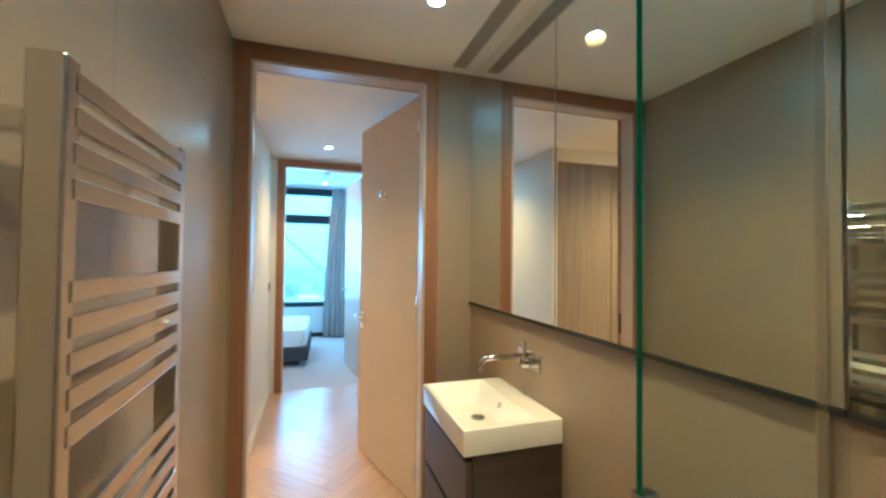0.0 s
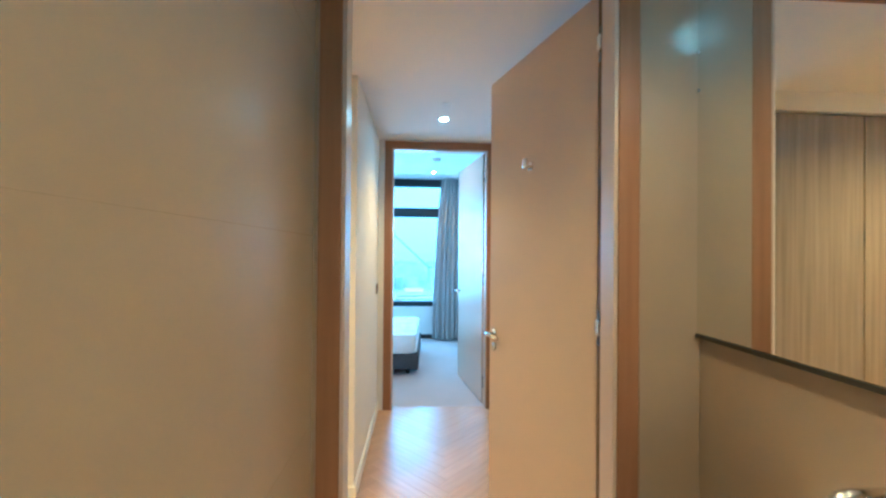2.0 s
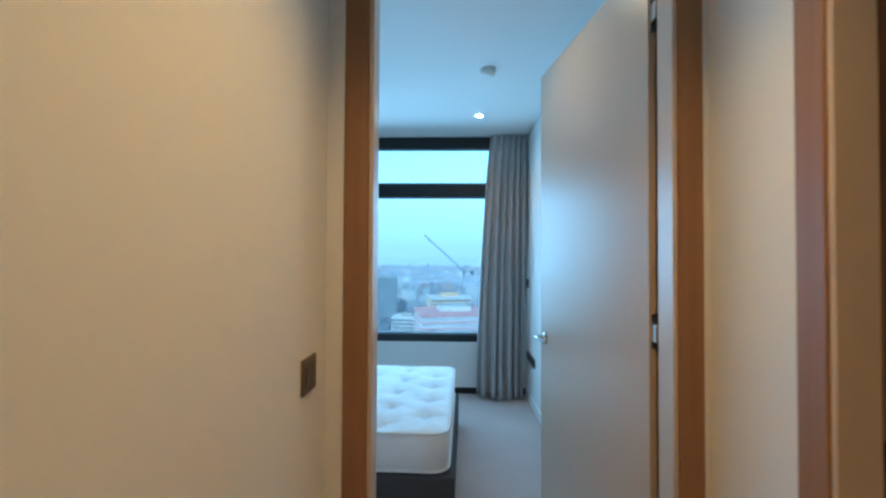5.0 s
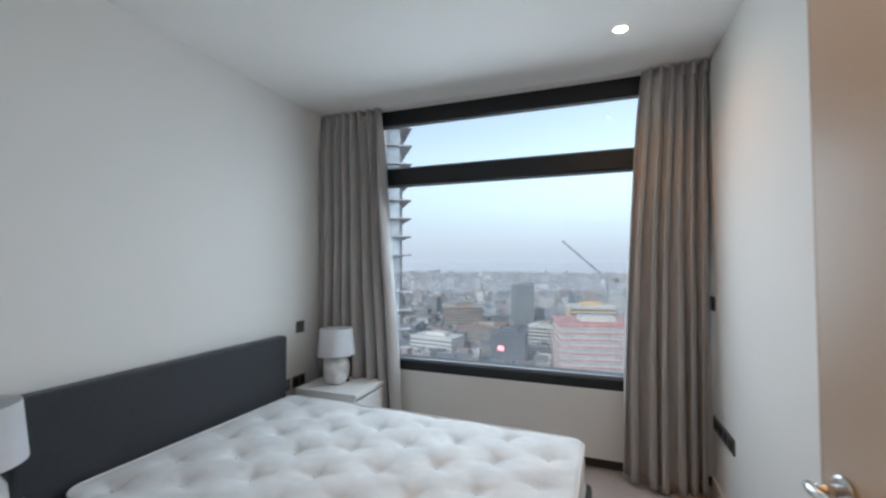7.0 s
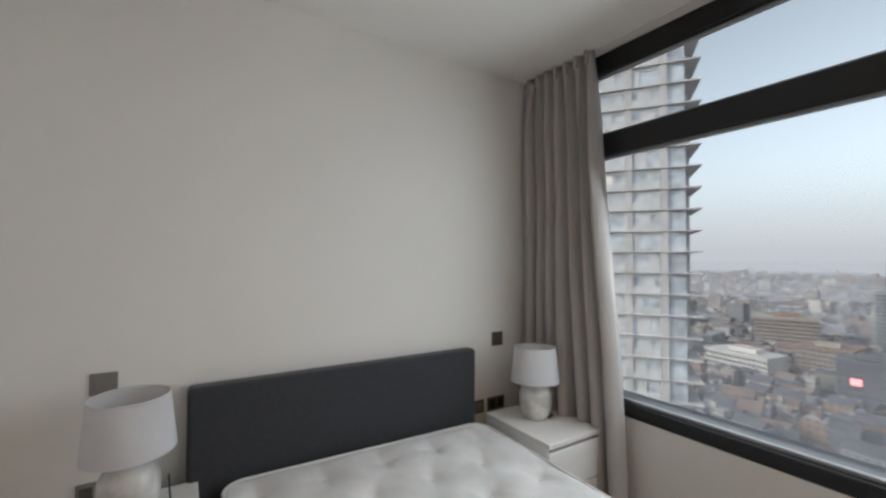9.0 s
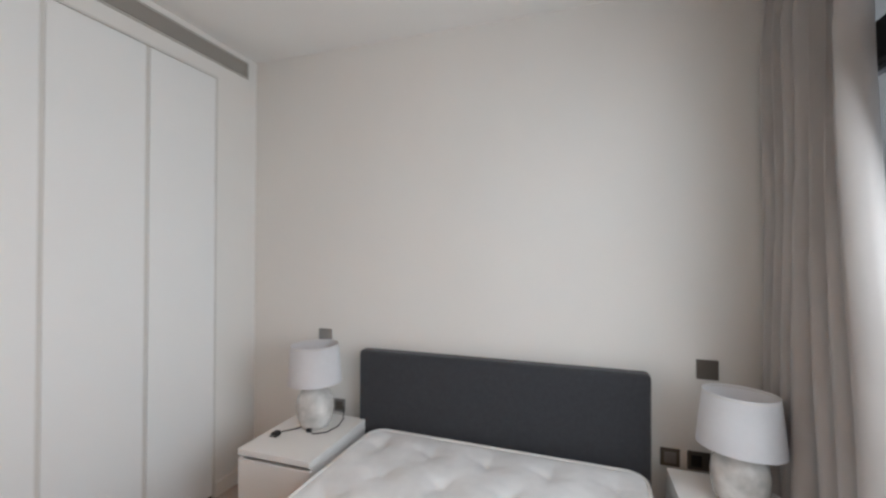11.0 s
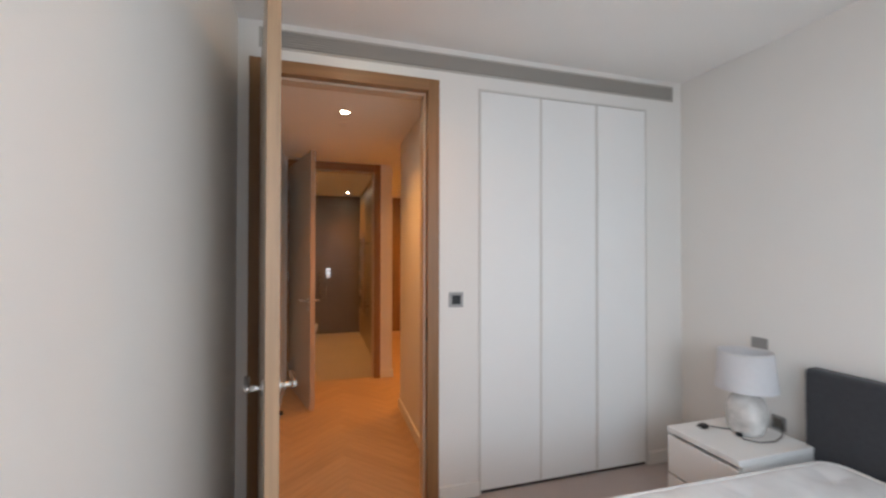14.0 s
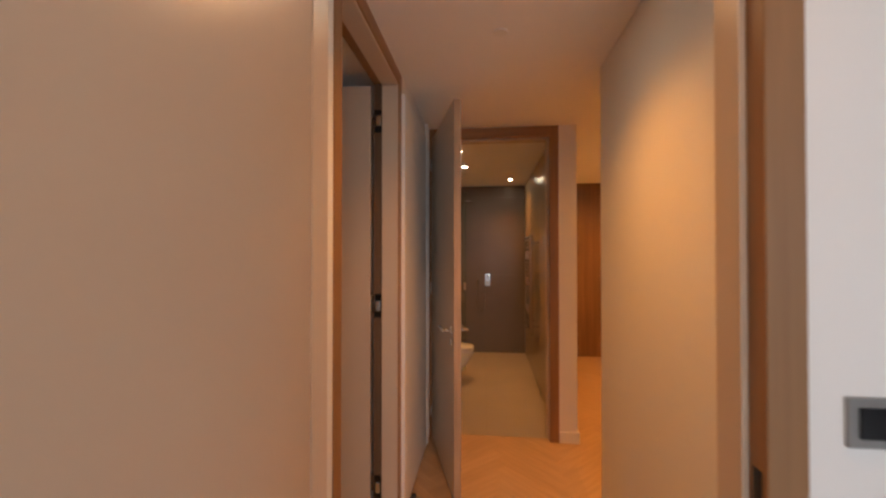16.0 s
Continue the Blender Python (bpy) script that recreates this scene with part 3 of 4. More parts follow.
for k in range(5):
    x = -0.027 + 0.0135 * k
    part("slat", solid(x - 0.0035, x + 0.0035, -0.60, 0.60, -0.005, -0.002, 0.001), M_GRILLE, slot)
stop = thing("door_stop", (0.508, -1.70, 0), "small black rubber floor door stop", "door stop")
part("peg", lathe([(0.016, 0), (0.016, 0.028), (0.012, 0.033)], 20), M_RUBBER, stop, "", True)


# ---- bed ----
bed = thing("bed_frame", (-1.27, 1.56, 0), "charcoal upholstered double bed frame against the wall", "bed")
part("base", moved(solid(-1.0, 1.10, -0.62, 0.775, 0.075, 0.262, 0.02, 3), pose(0, 0, 0, 0, 0, -1.8)), M_BASE, bed)
part("headboard", solid(-1.118, -1.025, -0.705, 0.850, 0.05, 0.907, 0.022, 3), M_HEAD, bed, "charcoal fabric headboard")
for x in (-0.85, 0.95):
    for y in (-0.50, 0.64):
        part("leg", moved(lathe([(0.022, 0), (0.030, 0.078)], 16), Matrix.Translation((x, y, 0))), M_RUBBER, bed)
MX, MY, MZ0, MZ1 = 2.03, 1.385, 0.264, 0.498
mattress = thing("mattress", (-1.215, 1.648, 0), "bare white tufted mattress with damask ticking on the bed frame", "mattress", turn=-1.8)
tufts = [(-0.86 + 0.245 * i, -0.57 + 0.285 * j + (0.14 if i % 2 else 0.0)) for i in range(8) for j in range(5) if -0.62 < -0.57 + 0.285 * j + (0.14 if i % 2 else 0.0) < 0.62]


def mattress_mesh():
    """Rounded slab with a soft top that dips at each tuft."""
    b = bmesh.new()
    nx, ny = 120, 90

    def corner(x, y, inset):
        r = 0.09
        hx, hy = MX / 2 - inset, MY / 2 - inset
        ax, ay = max(abs(x) - (hx - r), 0), max(abs(y) - (hy - r), 0)
        d = math.hypot(ax, ay)
        if ax > 0 and ay > 0 and d > r:
            k = r / d
            x = math.copysign(hx - r + ax * k, x)
            y = math.copysign(hy - r + ay * k, y)
        return x, y

    grid = []
    for i in range(nx + 1):
        col = []
        for j in range(ny + 1):
            x, y = corner((i / nx - 0.5) * MX * 0.985, (j / ny - 0.5) * MY * 0.985, 0.008)
            e = min(MX / 2 - abs(x), MY / 2 - abs(y))
            z = MZ1 - 0.012 * math.exp(-max(e, 0) / 0.03)
            z += 0.004 * noise.noise((x * 5, y * 5, 1.3)) + 0.0022 * noise.noise((x * 16, y * 16, 4.1))
            for tx, ty in tufts:
                d2 = (x - tx) ** 2 + (y - ty) ** 2
                if d2 < 0.05:
                    z -= 0.019 * math.exp(-d2 / 0.0012) + 0.017 * math.exp(-(((x - tx) / 1.5) ** 2 + (y - ty) ** 2) / 0.0075)
                    an = math.atan2(y - ty, x - tx)
                    z -= 0.006 * math.exp(-((math.sqrt(d2) - 0.06) / 0.045) ** 2) * max(0, math.cos(4 * an + tx * 7)) ** 2
            col.append(b.verts.new((x, y, z)))
        grid.append(col)
    for i in range(nx):
        for j in range(ny):
            b.faces.new((grid[i][j], grid[i + 1][j], grid[i + 1][j + 1], grid[i][j + 1]))
    rim = [grid[i][0] for i in range(nx)] + [grid[nx][j] for j in range(ny)] + [grid[i][ny] for i in range(nx, 0, -1)] + [grid[0][j] for j in range(ny, 0, -1)]
    prev = rim
    for z, out in ((MZ1 - 0.018, 0.006), (MZ1 - 0.06, 0.014), ((MZ0 + MZ1) / 2, 0.018), (MZ0 + 0.05, 0.014), (MZ0 + 0.006, 0.006), (MZ0, -0.01)):
        ring = []
        for v in rim:
            d = Vector((v.co.x / MX, v.co.y / MY, 0))
            n = Vector((math.copysign(max(abs(v.co.x) - MX / 2 + 0.1, 0), v.co.x), math.copysign(max(abs(v.co.y) - MY / 2 + 0.1, 0), v.co.y), 0))
            n = n.normalized() if n.length > 1e-6 else d.normalized()
            ring.append(b.verts.new((v.co.x + n.x * out, v.co.y + n.y * out, z + (0.003 * noise.noise((v.co.x * 9, v.co.y * 9, z * 9))))))
        for k in range(len(rim)):
            b.faces.new((prev[k], prev[(k + 1) % len(rim)], ring[(k + 1) % len(rim)], ring[k]))
        prev = ring
    b.faces.new(prev)
    return b


def rim_path(z, grow):
    pts, r, hx, hy = [], 0.09, MX / 2 + grow, MY / 2 + grow
    for cx, cy, a0 in ((hx - r, hy - r, 0), (-hx + r, hy - r, 90), (-hx + r, -hy + r, 180), (hx - r, -hy + r, 270)):
        for k in range(9):
            a = radians(a0 + 90 * k / 8)
            pts.append((cx + r * math.cos(a), cy + r * math.sin(a), z))
    return pts


part("ticking", mattress_mesh(), M_MATT, mattress, "", True)
part("piping", tube(rim_path(MZ1 - 0.012, -0.003), 0.0075, 8, True), M_PIPE, mattress, "white piped edge", True)
part("piping", tube(rim_path(MZ0 + 0.015, 0.0), 0.0075, 8, True), M_PIPE, mattress, "white piped edge", True)
for tx, ty in tufts:
    part("tuft", moved(lathe([(0.002, 0.0), (0.006, 0.001), (0.007, 0.003), (0.004, 0.005)], 8), Matrix.Translation((tx, ty, MZ1 - 0.036))), M_PIPE, mattress, "", True)


# ---- nightstands and table lamps ----
def nightstand(place, label):
    n = thing("nightstand", place, label, "nightstand", "nightstands beside the bed")
    d, w, h = 0.265, 0.213, 0.505
    b = solid(-d, d - 0.02, -w, -w + 0.018, 0, h - 0.03)
    part("side_panel", b, M_NIGHT, n)
    part("side_panel", solid(-d, d - 0.02, w - 0.018, w, 0, h - 0.03), M_NIGHT, n)
    part("top", solid(-d, d, -w, w, h - 0.03, h, 0.0015), M_NIGHT, n)
    part("back_panel", solid(-d, -d + 0.01, -w + 0.018, w - 0.018, 0.02, h - 0.03), M_NIGHT, n)
    for z0, z1 in ((0.035, 0.235), (0.245, 0.455)):
        f = part("drawer", solid(d - 0.022, d - 0.002, -w + 0.001, w - 0.001, z0, z1, 0.0015), M_NIGHT, n)
        part("drawer_box", solid(-d + 0.03, d - 0.022, -w + 0.03, w - 0.03, z0 + 0.02, z1 - 0.04), M_NIGHT, f)
    part("plinth", solid(-d + 0.02, d - 0.03, -w + 0.018, w - 0.018, 0, 0.035), M_NIGHT, n)
    return n


nightstand((-2.045, 0.687, 0), "white two drawer nightstand between bed and wardrobe")
nightstand((-1.995, 2.675, 0), "white two drawer nightstand by the window curtain")


def table_lamp(place, turn, tilt, label, rise=0.222):
    lamp = thing("table_lamp", place, label, "table lamp", "bedside lamps", turn=turn)
    prof = [(0.060, 0.0), (0.070, 0.004), (0.086, 0.03), (0.097, 0.075), (0.100, 0.12), (0.094, 0.165), (0.074, 0.20), (0.040, 0.222), (0.022, 0.230)]
    body = part("body", lathe(prof, 40), M_MARBLED, lamp, "marbled white ceramic body", True)
    part("neck", lathe([(0.014, 0.23), (0.014, 0.30)], 16), M_STEEL, lamp, "", True)
    sh = lathe([(0.148, 0.0), (0.128, 0.208), (0.1255, 0.208), (0.1455, 0.0), (0.148, 0.0)], 48, True)
    shade = part("shade", moved(sh, pose(0, 0, rise, tilt, tilt * 0.6, 0)), M_SHADE, lamp, "white cotton drum shade", True)
    ring = moved(tube([(0.1275 * math.cos(a), 0.1275 * math.sin(a), 0.200) for a in (2 * math.pi * k / 40 for k in range(40))], 0.002, 6, True), pose(0, 0, rise, tilt, tilt * 0.6, 0))
    part("wire_ring", ring, M_TRIM, shade, "", True)
    part("bulb", moved(lathe([(0.013, 0.30), (0.028, 0.33), (0.030, 0.355), (0.018, 0.378), (0.004, 0.384)], 20), Matrix.Identity(4)), M_TRIM, lamp, "unlit opal bulb", True)
    part("cord", tube([(0.085, 0.02, 0.012), (0.10, 0.06, 0.004), (0.06, 0.115, 0.004), (-0.03, 0.13, 0.004), (-0.09, 0.125, 0.02), (-0.10, 0.12, 0.09)], 0.003, 6), M_RUBBER, lamp, "thin black cord", True)
    part("cord_switch", solid(0.070, 0.092, 0.006, 0.034, 0.002, 0.020, 0.003), M_RUBBER, lamp)
    return lamp


table_lamp((-2.13, 0.675, 0.505), 0, 1.0, "white bedside lamp, unlit, on the nightstand", 0.250)
table_lamp((-2.05, 2.68, 0.505), 30, -2.4, "white bedside lamp, unlit, with a crooked shade")
plug = thing("loose_plug", (-1.95, 0.56, 0.505), "loose black plug lying on the nightstand", "plug")
part("body", solid(-0.022, 0.022, -0.016, 0.016, 0.001, 0.026, 0.005, 2), M_RUBBER, plug)
for y in (-0.009, 0.009):
    part("pin", solid(0.022, 0.038, y - 0.002, y + 0.002, 0.010, 0.016), M_STEEL, plug)
part("cord", tube([(-0.022, 0, 0.010), (-0.06, 0.01, 0.006), (-0.11, 0.05, 0.004), (-0.15, 0.06, 0.004)], 0.003, 6), M_RUBBER, plug, "", True)


# ---- bathroom ----
rad = thing("towel_radiator", (BW, -4.127, 0.0), "tall chrome ladder towel radiator on the tiled wall", "towel radiator")
RX = 0.092
for y in (-0.208, 0.240):
    part("post", solid(RX - 0.022, RX + 0.020, y - 0.017, y + 0.017, 0.60, 1.740, 0.004, 2), M_CHROME, rad)
    for z in (0.70, 1.655):
        part("bracket", solid(0.0, RX - 0.020, y - 0.014, y + 0.014, z - 0.015, z + 0.015, 0.003, 2), M_CHROME, rad, "square wall bracket")
for first, n in ((1.712, 4), (1.448, 5), (1.136, 5), (0.815, 4)):
    for k in range(n):
        z = first - 0.045 * k
        part("rail", solid(RX + 0.006, RX + 0.022, -0.204, 0.236, z - 0.014, z + 0.014, 0.002, 2), M_CHROME, rad)

# mirror wall
MIRZ = 1.235
for y0, y1 in ((-3.604, BS - 0.006), (-4.49, -3.610), (BF + 0.05, -4.496)):
    mr = thing("wall_mirror", (BE, (y0 + y1) / 2, MIRZ), "tall frameless wall mirror above the tiles", "mirror", "bathroom mirror panels")
    hw = (y1 - y0) / 2
    part("sheet", solid(-0.012, -0.004, -hw, hw, 0.006, CH - MIRZ - 0.004, 0.001), M_MIRROR, mr)
    part("bottom_rail", solid(-0.016, 0.0, -hw, hw, -0.008, 0.005), M_RUBBER, mr, "dark bottom rail")
    for z in (0.82, 0.95):
        part("clip", solid(-0.016, -0.012, hw - 0.006, hw, z, z + 0.01), M_CHROME, mr)

# basin on its cabinet
BX0, BX1, BY0, BY1, BZ = 0.350, BE - 0.002, -3.650, -3.110, 0.910
basin = thing("basin", (BX0, (BY0 + BY1) / 2, 0.818), "square white ceramic basin with a sloping bowl", "basin")
bw, bd, bh = (BY1 - BY0) / 2, BX1 - BX0, BZ - 0.818


def basin_mesh():
    b = bmesh.new()
    r = 0.018
    out = [(0, -bw), (bd, -bw), (bd, bw), (0, bw)]
    inn = [(r, -bw + r), (bd - 0.10, -bw + r), (bd - 0.10, bw - r), (r, bw - r)]
    flo = [(r + 0.06, -bw + 0.09), (bd - 0.16, -bw + 0.09), (bd - 0.16, bw - 0.09), (r + 0.06, bw - 0.09)]
    loops = [[b.verts.new((x, y, z)) for x, y in pts] for pts, z in ((out, 0.0), (out, bh), (inn, bh), (flo, bh - 0.075))]
    for p, q in zip(loops, loops[1:]):
        for i in range(4):
            b.faces.new((p[i], p[(i + 1) % 4], q[(i + 1) % 4], q[i]))
    b.faces.new(loops[-1])
    b.faces.new(loops[0][::-1])
    bmesh.ops.bevel(b, geom=b.edges[:], offset=0.005, segments=3, affect="EDGES", profile=0.6)
    return b


part("bowl", basin_mesh(), M_CERAMIC, basin, "", True)
part("waste", moved(lathe([(0.030, 0.0), (0.030, 0.004), (0.024, 0.009), (0.004, 0.010)], 24), Matrix.Translation((0.165, 0.0, bh - 0.073))), M_CHROME, basin, "chrome pop-up waste", True)
part("overflow", moved(lathe([(0.012, 0), (0.012, 0.004), (0.007, 0.005)], 18), pose(bd - 0.128, 0, bh - 0.034, 0, -60, 0)), M_CHROME, basin, "", True)
cab = thing("vanity_cabinet", (BX0, (BY0 + BY1) / 2, 0.32), "dark brown two drawer vanity cabinet hung under the basin", "cabinet")
part("body", solid(0.035, bd, -bw + 0.006, bw - 0.006, 0.0, 0.494, 0.001), M_VANITY, cab)
for z0, z1 in ((0.0, 0.238), (0.250, 0.478)):
    dr = part("drawer", solid(0.012, 0.032, -bw + 0.006, bw - 0.006, z0, z1, 0.0015), M_VANITY, cab)
    part("grip_edge", solid(0.010, 0.030, -bw + 0.008, bw - 0.008, z1 - 0.006, z1 + 0.001), M_RUBBER, dr)
tap = thing("wall_tap", (BE, -3.402, 1.067), "chrome wall mounted basin mixer tap", "tap")
part("back_plate", solid(-0.008, 0.0, -0.092, 0.092, -0.040, 0.040, 0.002), M_CHROME, tap)
part("spout", tube([(-0.008, 0.045, 0.006), (-0.17, 0.045, 0.006), (-0.192, 0.045, 0.002), (-0.205, 0.045, -0.014), (-0.208, 0.045, -0.045)], 0.0125, 14), M_CHROME, tap, "", True)
part("valve", tube([(-0.008, -0.045, 0.0), (-0.062, -0.045, 0.0)], 0.021, 18), M_CHROME, tap, "", True)
part("lever", solid(-0.060, -0.044, -0.053, -0.037, 0.015, 0.088, 0.004, 2), M_CHROME, tap)

# shower screen, shower and toilet
screen = thing("shower_screen", (0.318, -4.46, 0.02), "clear glass shower screen with a green edge", "shower screen")
sp = part("pane", solid(0.004, BE - 0.318 - 0.014, -0.005, 0.005, 0.0, 2.3), M_SHOWER, screen)
sp.visible_shadow = False
part("polished_edge", solid(0.0, 0.004, -0.005, 0.005, 0.0, 2.3, 0.001), M_GEDGE, screen, "dark green polished glass edge")
part("clamp", solid(-0.006, 0.03, -0.012, 0.012, 1.04, 1.13, 0.002), M_CHROME, screen)
part("wall_channel", solid(BE - 0.318 - 0.016, BE - 0.318 - 0.001, -0.010, 0.010, 0.0, 2.3, 0.001), M_CHROME, screen)
valve = thing("shower_valve", (0.03, BF, 1.125), "chrome shower valve plate with a round knob", "shower valve")
part("plate", solid(-0.04, 0.04, 0.0, 0.008, -0.09, 0.09, 0.003), M_CHROME, valve)
for z in (0.045, -0.045):
    part("knob", moved(lathe([(0.026, 0), (0.026, 0.035), (0.022, 0.042)], 24), pose(0, 0.008, z, -90, 0, 0)), M_CHROME, valve, "", True)
hs = thing("hand_shower", (0.18, BF, 1.11), "chrome hand shower on a wall outlet", "shower")
part("outlet", moved(lathe([(0.022, 0), (0.022, 0.03), (0.015, 0.035)], 20), pose(0, 0, 0, -90, 0, 0)), M_CHROME, hs, "", True)
part("handle", tube([(0, 0.04, 0.02), (0, 0.055, -0.02), (0, 0.06, -0.16)], 0.011, 12), M_CHROME, hs, "", True)
part("hose", tube([(0, 0.05, -0.16), (0.01, 0.07, -0.35), (-0.03, 0.06, -0.5), (-0.10, 0.04, -0.42), (-0.12, 0.02, -0.2)], 0.006, 8), M_CHROME, hs, "", True)
head = thing("overhead_shower", (0.33, BF, 2.30), "round chrome shower head on a wall arm", "shower")
part("arm", tube([(0, 0, 0.02), (0, 0.34, 0.02)], 0.011, 12), M_CHROME, head, "", True)
part("disc", moved(lathe([(0.10, -0.012), (0.10, -0.004), (0.02, 0.006)], 32), Matrix.Translation((0, 0.34, 0.0))), M_CHROME, head, "", True)

toilet = thing("toilet", (BE, -4.06, 0.0), "white wall hung toilet with its lid down", "toilet")


def bowl(z_list):
    b = bmesh.new()
    rings = []
    for z, k, l in z_list:
        ring = []
        for i in range(36):
            a = 2 * math.pi * i / 36
            x = -(0.27 * l + 0.27 * l * math.cos(a))
            w = 0.178 * k * (1 if math.cos(a) < 0 else 1)
            ring.append(b.verts.new((x, w * math.copysign(abs(math.sin(a)) ** 0.75, math.sin(a)), z)))
        rings.append(ring)
    for p, q in zip(rings, rings[1:]):
        for i in range(36):
            b.faces.new((p[i], p[(i + 1) % 36], q[(i + 1) % 36], q[i]))
    b.faces.new(rings[0][::-1])
    b.faces.new(rings[-1])
    return b


part("bowl", bowl([(0.10, 0.55, 0.62), (0.16, 0.70, 0.75), (0.25, 0.88, 0.90), (0.34, 0.98, 0.98), (0.395, 1.0, 1.0)]), M_CERAMIC, toilet, "", True)
part("seat", bowl([(0.397, 1.01, 1.0), (0.405, 1.03, 1.01), (0.412, 1.02, 1.0)]), M_CERAMIC, toilet, "", True)
part("lid", bowl([(0.414, 1.02, 1.0), (0.428, 1.02, 1.0), (0.434, 0.96, 0.98)]), M_CERAMIC, toilet, "", True)


# ---- the city below the window ----
GZ = -90.0
M_ROAD = mat("city_ground", (0.10, 0.10, 0.10), 0.9, var=0.3, scale=0.02)
structure("ground", solid(-4800, 4800, -4800, 4800, GZ - 1, GZ), M_ROAD, "grey city ground reaching the horizon", "ground")
M_BRICKS = [mat("city_brick", (0.30, 0.21, 0.16), 0.9, var=0.2, scale=0.05), mat("city_stone", (0.42, 0.37, 0.32), 0.85, var=0.15, scale=0.05),
            mat("city_concrete", (0.32, 0.32, 0.33), 0.85, var=0.15, scale=0.05), mat("city_slate", (0.15, 0.155, 0.17), 0.8, var=0.2, scale=0.05)]


def facade(name, color, dark):
    """Far facades: storeys of windows as material, a shade of its own for each block."""
    m = mat(name, color, 0.85, var=0.12, scale=0.05)
    n, l = m.node_tree.nodes, m.node_tree.links
    geo, tc, sep, nor = n.new("ShaderNodeNewGeometry"), n.new("ShaderNodeTexCoord"), n.new("ShaderNodeSeparateXYZ"), n.new("ShaderNodeSeparateXYZ")
    l.new(tc.outputs["Object"], sep.inputs[0])
    l.new(geo.outputs["True Normal"], nor.inputs[0])

    def op(kind, a, b):
        q = n.new("ShaderNodeMath")
        q.operation = kind
        for k, v in enumerate((a, b)):
            if isinstance(v, (int, float)):
                q.inputs[k].default_value = v
            else:
                l.new(v, q.inputs[k])
        return q.outputs[0]
    rows = op("GREATER_THAN", op("FRACT", op("DIVIDE", sep.outputs[2], 3.4), 0), 0.5)
    cols = op("GREATER_THAN", op("FRACT", op("DIVIDE", op("ADD", sep.outputs[0], sep.outputs[1]), 3.1), 0), 0.42)
    side = op("LESS_THAN", op("ABSOLUTE", nor.outputs[2], 0), 0.5)
    hole = op("MULTIPLY", op("MULTIPLY", rows, cols), side)
    hsv, rng, mixc = n.new("ShaderNodeHueSaturation"), n.new("ShaderNodeMapRange"), n.new("ShaderNodeMix")
    rng.inputs["To Min"].default_value, rng.inputs["To Max"].default_value = 0.65, 1.4
    l.new(geo.outputs["Random Per Island"], rng.inputs[0])
    l.new(rng.outputs[0], hsv.inputs["Value"])
    p = n["Principled BSDF"]
    l.new(p.inputs["Base Color"].links[0].from_socket, hsv.inputs["Color"])
    mixc.data_type = "RGBA"
    l.new(hole, mixc.inputs[0])
    l.new(hsv.outputs[0], mixc.inputs[6])
    mixc.inputs[7].default_value = (*dark, 1)
    l.new(mixc.outputs[2], p.inputs["Base Color"])
    return m


M_FAR = [facade("far_brick", (0.27, 0.19, 0.14), (0.17, 0.17, 0.18)), facade("far_stone", (0.42, 0.37, 0.31), (0.21, 0.22, 0.24)),
         facade("far_concrete", (0.30, 0.30, 0.31), (0.18, 0.19, 0.21)), facade("far_render", (0.52, 0.48, 0.42), (0.24, 0.25, 0.27))]
M_PANE = mat("city_dark_glass", (0.12, 0.14, 0.16), 0.2, var=0.2, scale=0.3)
M_WHITE = mat("city_white_render", (0.62, 0.58, 0.54), 0.8, var=0.08, scale=0.1)
M_CREAM = mat("city_cream_cladding", (0.58, 0.42, 0.25), 0.8, var=0.1, scale=0.1)
M_SHEET = mat("pale_scaffold_sheet", (0.46, 0.42, 0.42), 0.8, var=0.25, scale=0.15)
M_REDB = mat("pink_scaffold_sheet", (0.56, 0.31, 0.28), 0.8, var=0.2, scale=0.2)
M_SIGN = glow("red_sign", (1.0, 0.04, 0.06), 0.9)


def building(name, x, y, w, d, h, turn, material, band, label, floor=3.6, pane=M_PANE):
    """A block of storeys: slab bands, a row of panes on each floor and a parapet with plant on the roof."""
    g = thing(name, (x, y, GZ), label, "building", turn=turn)
    part("wall", solid(-w / 2, w / 2, -d / 2, d / 2, 0, h), material, g)
    n = max(2, int(h / floor))
    bands, panes = bmesh.new(), bmesh.new()
    for k in range(n):
        z = h * k / n
        solid(-w / 2 - 0.5, w / 2 + 0.5, -d / 2 - 0.5, d / 2 + 0.5, z + floor * 0.72, z + floor * 0.98, bm=bands)
        m = max(3, int(w / 3.4))
        for i in range(m):
            cx = -w / 2 + (i + 0.5) * w / m
            solid(cx - w / m * 0.36, cx + w / m * 0.36, -d / 2 - 0.15, -d / 2 + 0.2, z + floor * 0.2, z + floor * 0.68, bm=panes)
    part("floor_bands", bands, band, g)
    part("windows", panes, pane, g)
    part("parapet", solid(-w / 2 - 0.6, w / 2 + 0.6, -d / 2 - 0.6, d / 2 + 0.6, h, h + 1.2), band, g)
    part("roof_plant", solid(-w * 0.2, w * 0.25, -d * 0.2, d * 0.2, h + 1.2, h + 4.5), material, g)
    return g


building("scaffolded_building", -1, 345, 58, 46, 45, 12, M_WHITE, M_REDB, "block wrapped in pink and white scaffold sheeting", 5.0, M_SHEET)
building("cream_office_building", -5, 425, 40, 30, 49, 12, M_CREAM, M_WHITE, "cream clad office block behind the scaffolding")
building("black_office_building", -72, 365, 30, 24, 29, 4, M_BRICKS[3], M_BRICKS[3], "black office block with a small red sign")
sg = thing("red_roof_sign", (-77, 352.2, GZ + 17), "small glowing red sign on the black block", "sign")
